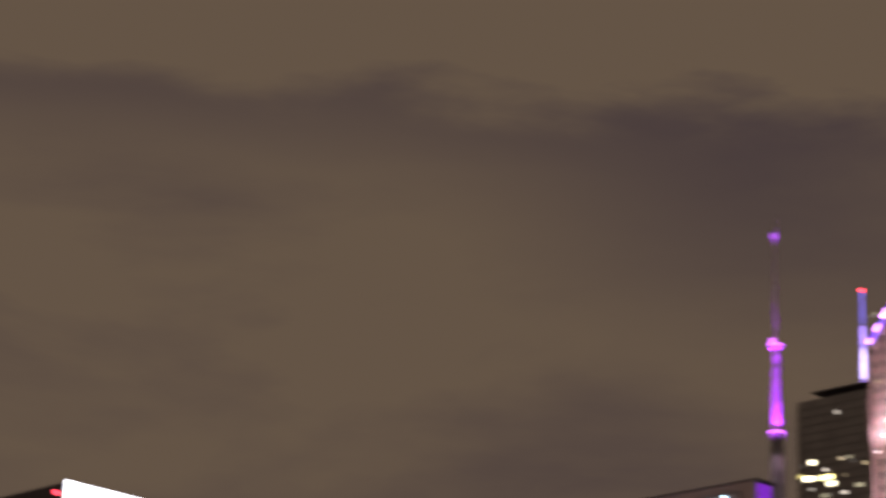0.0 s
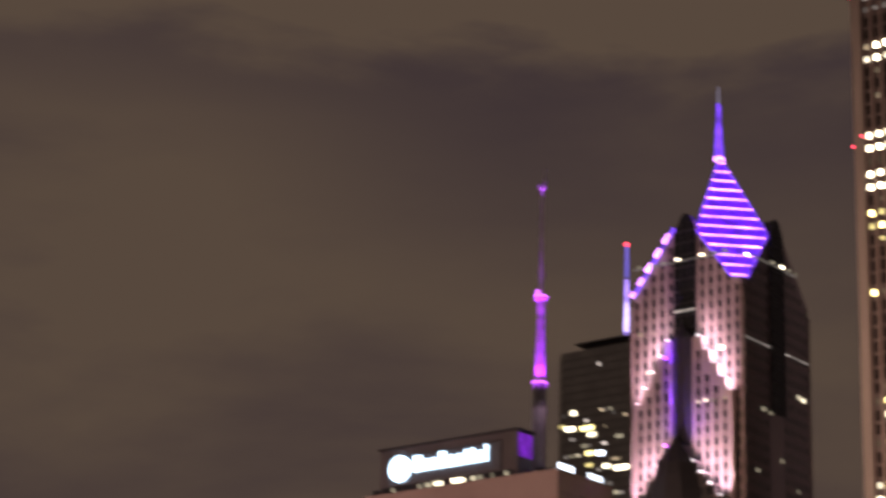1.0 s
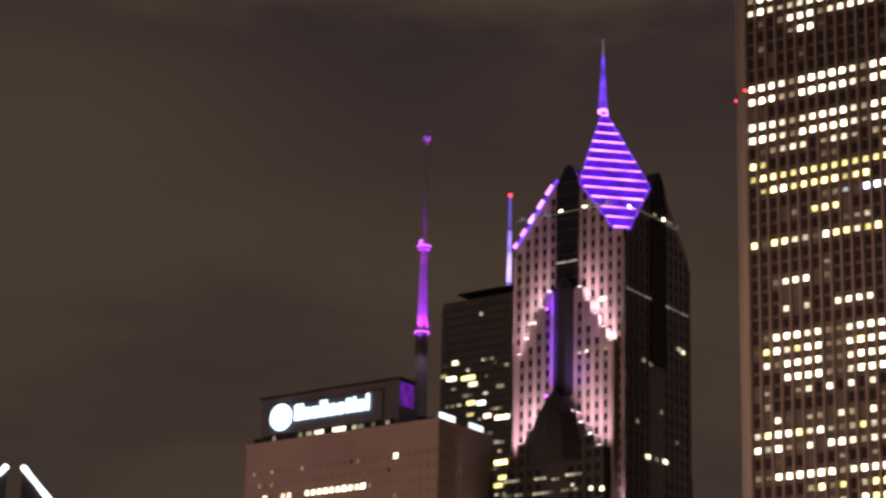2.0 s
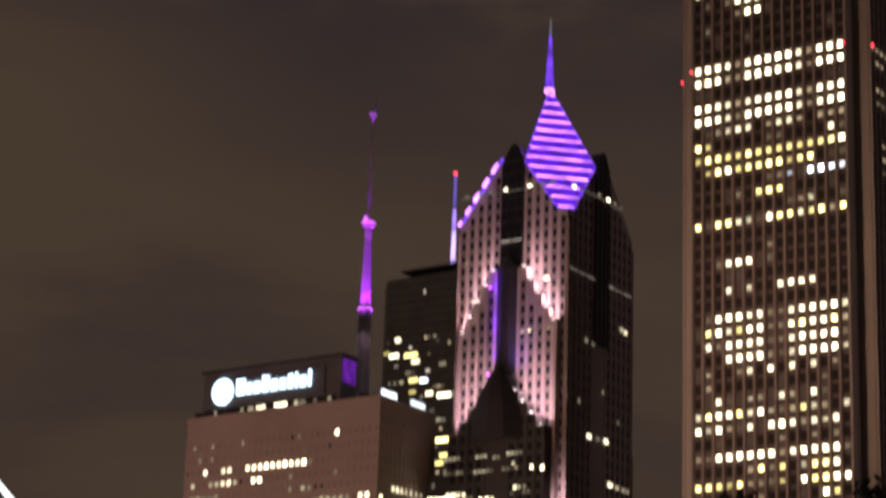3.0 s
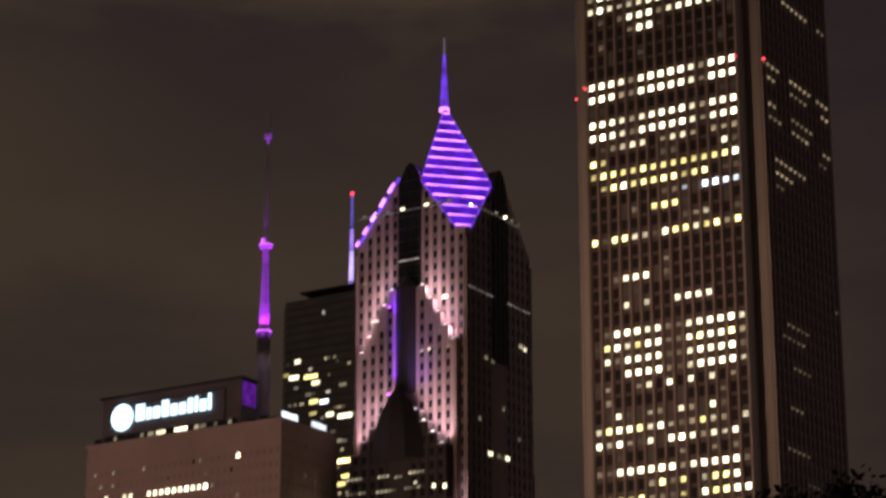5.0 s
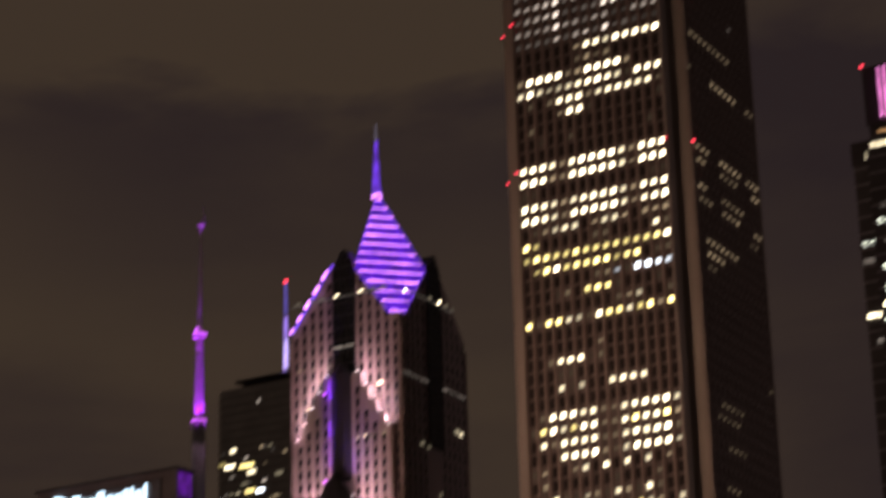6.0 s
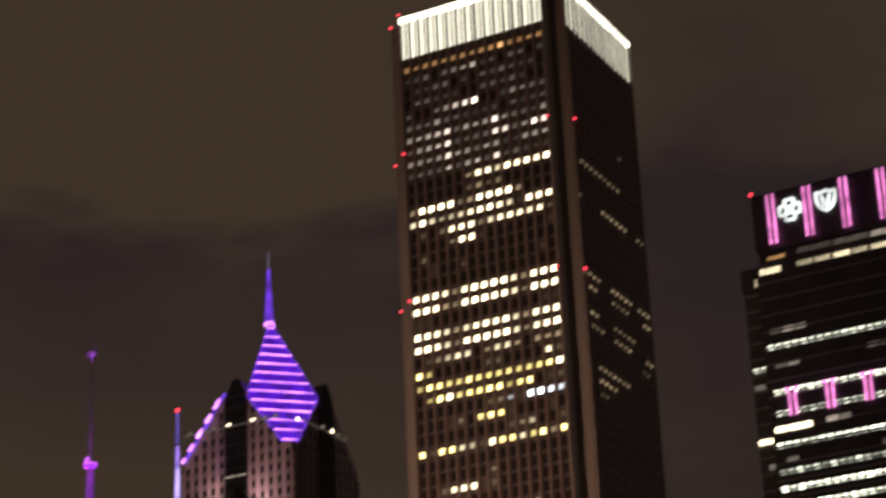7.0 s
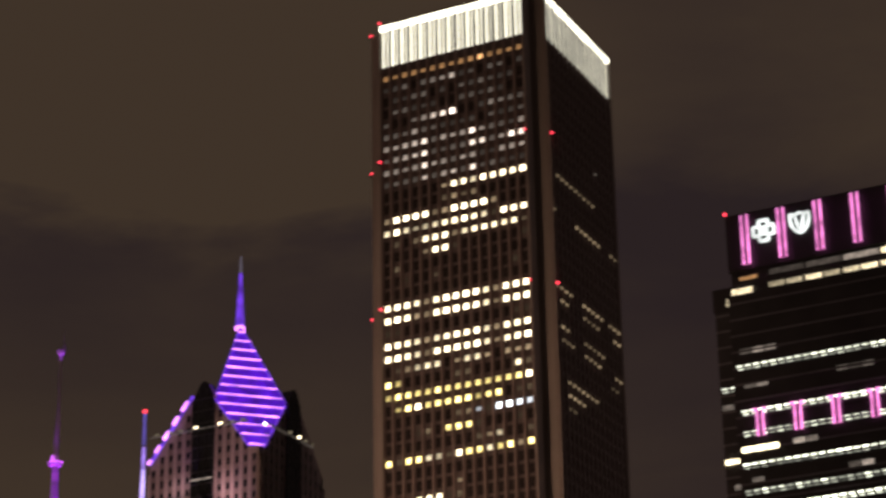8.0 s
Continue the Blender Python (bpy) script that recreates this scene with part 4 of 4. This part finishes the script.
# ---------------------------------------------------------------- distant glass tower with a lit spire
def spire_tower():
    t = thing("glass_tower", -413.5, 424.5, 0, "dark glass tower far behind, a few rooms lit, with lit spire", "skyscraper")
    bm = bmesh.new()
    prism(bm, [(-30, -20), (-24, -26.5), (26, -26.5), (32, -20), (32, 20), (26, 26), (-24, 26), (-30, 20)], 0, 357)
    part("body", bm, surface("mirror_glass", (0.32, 0.32, 0.31), 0.3, 0.75, scale=0.12, vary=0.3, bump=0.02), t, "dark glass curtain wall")
    for k in range(46):
        zz = 352 - 4.6 * k
        bm = bmesh.new()
        prism(bm, [(-30.25, -20.1), (-24.1, -26.75), (26.1, -26.75), (32.25, -20.1), (32.25, 0), (-30.25, 0)], zz, zz + 0.9)
        part("floor_band", bm, STEEL_BAND, t)
    one_box("plant_floor", SLATE, t, (-12, 24, -20, 16, 357.01, 363.5), "dark plant floor")
    bm = bmesh.new()
    box(bm, -17, 27, -24, 20, 361.2, 362.2)
    part("roof_fin", bm, SLATE, t)
    # rooms: x, height, width, level, tone
    for x, z, w, lev, tone in ((-15.8, 322.9, 3.4, 7, "w"), (-23, 316.3, 3.5, 5, "y"), (-18.0, 314.4, 6.0, 8, "w"), (-7.0, 313.6, 8.6, 7, "y"), (-3.8, 309.8, 5.0, 7, "w"), (13.6, 306.6, 4.5, 4, "w"),
                               (-4.8, 299.7, 5.6, 7, "y"), (1.8, 298.9, 4.8, 8, "b"), (-5.2, 293.3, 4.4, 5, "y"), (5.7, 291.5, 4.6, 7, "w"), (15.0, 289.6, 8.5, 8, "w"), (11.3, 276.7, 4.0, 4, "w"),
                               (5.8, 266.9, 2.0, 6, "y"), (14.7, 265.6, 7.5, 8, "y"), (16.1, 257.4, 5, 7, "y"), (13.5, 253.5, 5, 6, "y"), (0.6, 347.8, 1.6, 5, "k"), (10, 320, 2, 1, "k"), (-22, 322, 2, 1, "k"),
                               (-8.4, 304.0, 3.6, 3, "w"), (7.5, 282.0, 3.4, 2, "k")):
        piece("lit_room", pane_mesh(w, 2.4 if lev > 5 else 2.0, lit(lev, tone)), t, x, -26.85, z)
    for k in range(44):
        floor = 7 + (k * 5) % 19
        piece("lit_room", pane_mesh(random.choice((1.2, 1.8, 2.6)), 1.5, lit(random.choice((2, 3, 3, 4, 5)), random.choice("kwd"))), t, random.uniform(-21, 24), -26.83, 354.6 - 4.6 * floor)
    # spire in four stages, each paler towards its foot
    for z0, z1, r0, r1, mat in ((363.6, 371, 1.6, 1.5, SPIRE_B), (372.2, 389, 1.35, 1.1, SPIRE_A), (389.0, 402, 1.1, 0.95, SPIRE_B), (403.2, 421, 0.9, 0.65, SPIRE_C)):
        bm = bmesh.new()
        tube(bm, (0, 0, z0), (0, 0, z1), r0, r1, 12)
        part("spire_stage", bm, mat, t)
    bm = bmesh.new()
    tube(bm, (0, 0, 360), (0, 0, 422.5), 0.8, 0.5, 8)
    part("spire_core", bm, STEEL_DARK, t)
    bm = bmesh.new()
    tube(bm, (0, 0, 421.6), (0, 0, 423.2), 1.1, 0.9, 10)
    part("beacon", bm, RED_LAMP, t, "red beacon")
    return t


STEEL_BAND = surface("band_steel", (0.27, 0.27, 0.26), 0.35, 0.75, scale=0.2)
SPIRE_A = glow("pale_violet_spire", (0.60, 0.44, 1.0), 1.5, 0.05, 0.12)
SPIRE_B = glow("violet_spire", (0.44, 0.26, 1.0), 1.05, 0.05, 0.12)
SPIRE_C = glow("blue_violet_spire", (0.25, 0.18, 0.9), 0.6, 0.05, 0.12)
spire_tower()

# ---------------------------------------------------------------- dark glass tower with pink fins
def fin_tower():
    ox, oy = 141.0, -72.0
    t = thing("fin_tower", ox, oy, 0, "dark glass office tower with pink lit fins and bright office floors", "skyscraper")
    fy = -98.0 - oy
    one_box("body", GLASS_SMOKED, t, (106.2 - ox, 178 - ox, fy, 26, 0, 208.2), "dark glass body")
    one_box("corner_wing", GLASS_SMOKED, t, (100.6 - ox, 106.19 - ox, fy + 6, 20, 0, 206.5))
    one_box("setback", SLATE, t, (107.0 - ox, 178 - ox, fy + 1.2, 24, 208.21, 214.0))
    crown = one_box("crown_box", SLATE, t, (106.6 - ox, 178 - ox, fy + 0.4, 22, 214.01, 228.6), "dark crown wall")
    one_box("wing_cap", SLATE, t, (100.3 - ox, 106.5 - ox, fy + 5.6, 20.4, 206.51, 212.4))
    # crown fins in pairs, then the short pairs lower down
    def fin(x, z0, z1, label=""):
        for s in (-0.72, 0.72):
            bm = bmesh.new()
            tube(bm, (x + s, fy - 0.75, z0), (x + s, fy - 0.75, z1), 0.3, 0.28, 10)
            part("pink_fin", bm, PINK_TUBE, t, label)
        # the web glows dimly itself, for the pink light of its tubes
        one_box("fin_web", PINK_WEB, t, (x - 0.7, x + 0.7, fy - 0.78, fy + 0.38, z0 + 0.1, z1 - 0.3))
    for k in range(8):
        fin(111.7 - ox + 9.15 * k, 215.0, 227.6)
        fin(112.2 - ox + 9.15 * k, 172.0, 178.6)
        # brackets are given the tubes' own glow
        for a in (-1.1, 1.1):
            one_box("fin_bracket", PINK_TUBE, t, (112.2 - ox + 9.15 * k + a - 0.45, 112.2 - ox + 9.15 * k + a + 0.45, fy - 1.3, fy - 0.2, 178.1, 178.7))
    # warm lit ledge floors under the crown: start, width, height, level
    for k, (la, lb) in enumerate(((8, 4), (1, 5), (2, 6), (4, 6), (6, 6), (6, 7), (6, 6), (6, 6))):
        x = 107.2 - ox + 9.15 * k
        if k:
            piece("ledge_panel", pane_mesh(8.6, 1.4, lit(la, "k" if la < 5 else "w")), t, x + 4.4, fy + 1.1, 212.6)
            for j in range(2):
                piece("ledge_panel", pane_mesh(3.9, 1.25, lit(max(2, lb - (j + k) % 2), "w")), t, x + 2.1 + 4.4 * j, fy - 0.1, 208.9)
        else:
            piece("ledge_panel", pane_mesh(5.2, 1.5, lit(6, "w")), t, x + 2.6, fy - 0.1, 208.6)
            piece("ledge_panel", pane_mesh(4.4, 0.9, lit(4, "o")), t, x + 4.0, fy + 1.1, 212.2)
    piece("ledge_panel", pane_mesh(1.0, 1.9, lit(5, "w")), t, 106.0 - ox, fy + 0.6, 206.5)
    # office floors: height, first and last metre, level, tone; two rows of ceiling lights to a floor
    made, rest = [0], {}

    def office_pane(x, y, z, w, h, level, tone):
        if made[0] < 300:
            piece("office_window", pane_mesh(w, h, lit(level, tone)), t, x, y, z)
            made[0] += 1
        else:
            box(rest.setdefault((level, tone), bmesh.new()), x - w / 2, x + w / 2, y, y + 0.06, z - h / 2, z + h / 2)

    def floor_row(z, a, b, lev, tone, double=True, y=0.0):
        pitch = 2.03 if double else 3.05
        for i in range(max(1, int((b - a) / pitch))):
            x = a + pitch * (i + 0.5) - ox
            l = max(1, min(9, lev + random.choice((-1, 0, 0, 0, 1))))
            if double:
                office_pane(x - 0.12, fy - 0.08 + y, z + 0.5, 1.4, 0.42, l, tone)
                office_pane(x + 0.16, fy - 0.08 + y, z - 0.3, 1.45, 0.38, max(1, l - (1, 2, 1, 3)[i % 4]), tone)
            else:
                office_pane(x, fy - 0.08 + y, z, 2.75, 1.3, l, tone)
    floor_row(189.4, 107, 177, 7, "g")
    floor_row(185.3, 131, 142, 2, "k", False)
    floor_row(184.6, 150, 177, 3, "g", False)
    floor_row(184.9, 108.5, 116, 3, "k", False)
    floor_row(193.4, 108, 118, 3, "k", False)
    floor_row(196.0, 150, 156, 4, "k", False)
    floor_row(178.2, 107.5, 177, 8, "g", True)
    floor_row(173.0, 107.5, 177, 7, "g")
    floor_row(169.3, 107, 119, 9, "w", False, -0.2)
    floor_row(169.6, 119.5, 128, 4, "k", False, -0.2)
    floor_row(165.3, 107, 177, 8, "g")
    floor_row(161.8, 109, 114, 4, "k", False)
    floor_row(162.0, 132, 140, 3, "k", False)
    for j in range(10):
        floor_row(158.9 - 4.05 * j, 107, 177, 8 if j % 3 else 6, "g")
    floor_row(186.6, 100.8, 106, 6, "g", True, 6)
    floor_row(182.4, 100.8, 104, 3, "k", False, 6)
    floor_row(168.9, 100.7, 107, 9, "w", False, 5.7)
    floor_row(162.6, 102.5, 106, 3, "k", False, 6)
    for (level, tone), bm in rest.items():
        part("office_light", bm, lit(level, tone, True), t, "rows of lit office windows", "stuff")
    # floor edges
    bm = bmesh.new()
    for j in range(50):
        z = 205.6 - 4.05 * j
        box(bm, 106.2 - ox, 178 - ox, fy - 0.2, fy - 0.004, z - 0.25, z + 0.25)
        box(bm, 100.6 - ox, 106.1 - ox, fy + 5.8, fy + 5.996, z - 0.25, z + 0.25)
    part("floor_edge", bm, surface("floor_edge_metal", (0.24, 0.24, 0.26), 0.4, 0.3, scale=0.2, vary=0.3), t, "", "stuff")
    bm = bmesh.new()
    bmesh.ops.create_uvsphere(bm, u_segments=10, v_segments=6, radius=0.45)
    bm.transform(Matrix.Translation((106.6 - ox, fy + 0.4, 229.2)))
    part("beacon", bm, RED_LAMP, t, "red beacon")
    # two plain white emblems on the crown wall
    ex, ez, r, q = 116.1 - ox, 223.0, 2.6, 1.15
    corners = [(-q, -r), (q, -r), (q, -q), (r, -q), (r, q), (q, q), (q, r), (-q, r), (-q, q), (-r, q), (-r, -q), (-q, -q)]
    bm = bmesh.new()
    for (a, b), (c, d) in zip(corners, corners[1:] + corners[:1]):
        tube(bm, (ex + a, fy + 0.1, ez + b), (ex + c, fy + 0.1, ez + d), 0.42, 0.42, 6)
    cross = part("cross_emblem", bm, SIGN_PALE, crown, "white outlined cross-shaped emblem")
    one_box("emblem_centre", SIGN_PALE, cross, (ex - 1.25, ex + 1.25, fy + 0.02, fy + 0.38, ez - 1.25, ez + 1.25), bevel=0.1)
    sx = 125.2 - ox
    outline = [(-2.3, 2.3), (-2.35, 0.5), (-1.9, -1.0), (-1.0, -2.2), (0, -2.7), (1.0, -2.2), (1.9, -1.0), (2.35, 0.5), (2.3, 2.3), (1.2, 1.9), (0, 2.4), (-1.2, 1.9)]
    bm = bmesh.new()
    for (a, b), (c, d) in zip(outline, outline[1:] + outline[:1]):
        tube(bm, (sx + a, fy + 0.1, 223.3 + b), (sx + c, fy + 0.1, 223.3 + d), 0.42, 0.42, 6)
    shield = part("shield_emblem", bm, SIGN_PALE, crown, "white outlined shield-shaped emblem")
    for k in (-1, 1):
        bm = bmesh.new()
        tube(bm, (sx + k * 0.35, fy + 0.1, 221.5), (sx + k * 1.0, fy + 0.1, 224.6), 0.3, 0.42, 6)
        part("emblem_bar", bm, SIGN_PALE, shield)
    return t


SIGN_PALE = glow("pale_sign_light", (0.92, 1.0, 0.95), 1.5, 0.1, 0.3)
fin_tower()

# ---------------------------------------------------------------- tower with a sloping diamond face outlined in white
def diamond_tower():
    ox, oy = -291.0, -49.0
    t = thing("diamond_tower", ox, oy, 0, "dark tower with a sliced diamond roof outlined in white light", "skyscraper")
    side = Vector((0.695, 0.719, 0))       # along the diamond, towards its north-east corner
    back = Vector((-0.719, 0.695, 0))      # away from the park
    def at(u, v, z):
        p = side * u + back * v
        return (p.x, p.y, z)
    # the two halves stand slightly apart; each is a wedge under the sloping face
    for s in (-1, 1):
        bm = bmesh.new()
        a, b = 2.6 * s, 29.5 * s
        face = [at(a, 6, 168.0), at(b, 0, 137.0), at(a, -6, 106.0)]
        hi = [bm.verts.new(p) for p in face]
        lo = [bm.verts.new((p[0], p[1], 0)) for p in face]
        bk = [bm.verts.new(Vector(p) + back * 26) for p in (face[0], face[1])]
        bl = [bm.verts.new((v.co.x, v.co.y, 0)) for v in bk]
        for f in ((hi[0], hi[1], hi[2]), (hi[2], hi[1], lo[1], lo[2]), (hi[0], bk[0], bk[1], hi[1]), (bk[0], bl[0], bl[1], bk[1]), (hi[1], bk[1], bl[1], lo[1]),
                  (hi[0], hi[2], lo[2], bl[0], bk[0]), (lo[2], lo[1], bl[1], bl[0])):
            bm.faces.new(f)
        part("wedge", bm, SLATE, t, "dark wedge-shaped half")
        for p, q in ((face[0], face[1]), (face[1], face[2])):
            bm = bmesh.new()
            tube(bm, Vector(p) - back * 0.5, Vector(q) - back * 0.5, 1.0, 1.0, 8)
            part("edge_light", bm, DIAMOND_LIGHT, t, "white edge light")
    return t


DIAMOND_LIGHT = glow("white_edge_light", (0.93, 1.0, 0.97), 2.2, 0.1, 0.1)
diamond_tower()


# ---------------------------------------------------------------- tower with a broad white lit crown
def lantern_tower():
    ox, oy = -372.0, -115.0
    t = thing("lantern_tower", ox, oy, 0, "residential tower with a broad white floodlit crown wall and red beacons", "skyscraper")
    one_box("body", LIMESTONE, t, (-22, 20, -20, 20, 0, 172), "pale stone body")
    # slate-dark colour keeps the unlit south side of the crown black
    crown = one_box("crown_block", SLATE, t, (-22, 21.4, -21.9, 21.4, 172.01, 191.0))
    # the east crown wall glows by itself instead of being floodlit
    bm = bmesh.new()
    for j in range(4):
        box(bm, 21.41, 21.9, -21.9 + 10.9 * j, -21.9 + 10.9 * (j + 1) - 0.05, 174, 191.6)
    part("lit_wall", bm, HERITAGE_GLOW, crown, "white crown wall glowing as if floodlit")
    bm = bmesh.new()
    bmesh.ops.create_uvsphere(bm, u_segments=10, v_segments=6, radius=0.9)
    bulb = mesh_of(bm, "beacon", RED_LAMP)
    for y in (-25.5, 23.0):
        b = piece("beacon", bulb, t, 21.5, y, 191.4 if y > 0 else 186.6)
    return t


lantern_tower()


# ---------------------------------------------------------------- park trees
def park_tree(x, y, h, r, seed):
    rnd = random.Random(seed)
    t = thing("park_tree", x, y, 0, "leafy dark park tree standing in the night shade", "tree", "park trees")
    bm = bmesh.new()
    tube(bm, (0, 0, -0.1), (0.15, 0.1, h * 0.45), 0.26, 0.17, 10)
    tube(bm, (0.15, 0.1, h * 0.45), (0.05, 0.2, h * 0.9), 0.17, 0.04, 8)
    tips = []
    for k in range(22):
        a = k * 2.4 + rnd.uniform(-0.3, 0.3)
        z0 = h * (0.32 + 0.55 * k / 22)
        reach = r * (1.0 - 0.42 * max(0, (k / 22 - 0.5)) / 0.5) * rnd.uniform(0.75, 1.05)
        tip = (reach * math.cos(a), reach * math.sin(a), min(h * 0.99, z0 + reach * rnd.uniform(0.5, 0.9)))
        mid = (tip[0] * 0.55, tip[1] * 0.55, z0 + (tip[2] - z0) * 0.4)
        tube(bm, (0.1, 0.1, z0), mid, 0.09, 0.055, 6)
        tube(bm, mid, tip, 0.055, 0.015, 5)
        tips += [mid, tip, tuple((Vector(mid) + Vector(tip)) / 2)]
        for j in range(3):
            e = Vector(tip) + Vector((rnd.uniform(-0.8, 0.8), rnd.uniform(-0.8, 0.8), rnd.uniform(0.0, 0.9)))
            tube(bm, (Vector(mid) + Vector(tip)) / 2, e, 0.03, 0.008, 4)
            tips.append(tuple(e))
    part("trunk", bm, BARK, t, "rough grey bark")
    verts, faces = [], []
    for c in tips:
        for j in range(200):
            p = Vector(c) + Vector((rnd.gauss(0, 0.42), rnd.gauss(0, 0.42), rnd.gauss(0, 0.32)))
            if p.z > h or (p - Vector(c)).length > 0.95:
                continue
            s = rnd.uniform(0.08, 0.15)
            d = Vector((rnd.uniform(-1, 1), rnd.uniform(-1, 1), rnd.uniform(-1, 0.6))).normalized()
            e = d.orthogonal().normalized()
            b = len(verts)
            verts += [tuple(p), tuple(p + d * s + e * s * 0.55), tuple(p + d * s * 2.1), tuple(p + d * s - e * s * 0.55)]
            faces.append((b, b + 1, b + 2, b + 3))
    me = bpy.data.meshes.new("crown")
    me.from_pydata(verts, [], faces)
    me.materials.append(LEAF)
    o = new("crown", me)
    o.parent = t
    tagged(o, "dense dark green leaves", kind="stuff")
    return t


BARK = surface("tree_bark", (0.07, 0.055, 0.045), 0.95, scale=3.0, vary=0.35, bump=0.5, grain=18)
LEAF = surface("tree_leaf", (0.03, 0.04, 0.02), 0.7, scale=0.8, vary=0.4, bump=0.0, grain=6)
for k, (az, dist, h, r) in enumerate(((-26.7, 60.0, 13.3, 2.2), (-25.2, 62.0, 13.9, 2.6), (-23.6, 64.0, 14.3, 2.8), (-22.0, 58.0, 13.3, 2.8), (-20.4, 66.0, 15.4, 3.2), (-18.4, 61.0, 14.6, 3.4), (-26.0, 69.0, 14.9, 2.6), (-24.4, 71.0, 15.3, 2.8), (-22.6, 70.0, 15.4, 2.8))):
    park_tree(EYE.x + dist * math.sin(radians(az)), EYE.y + dist * math.cos(radians(az)), h, r, 11 + k)
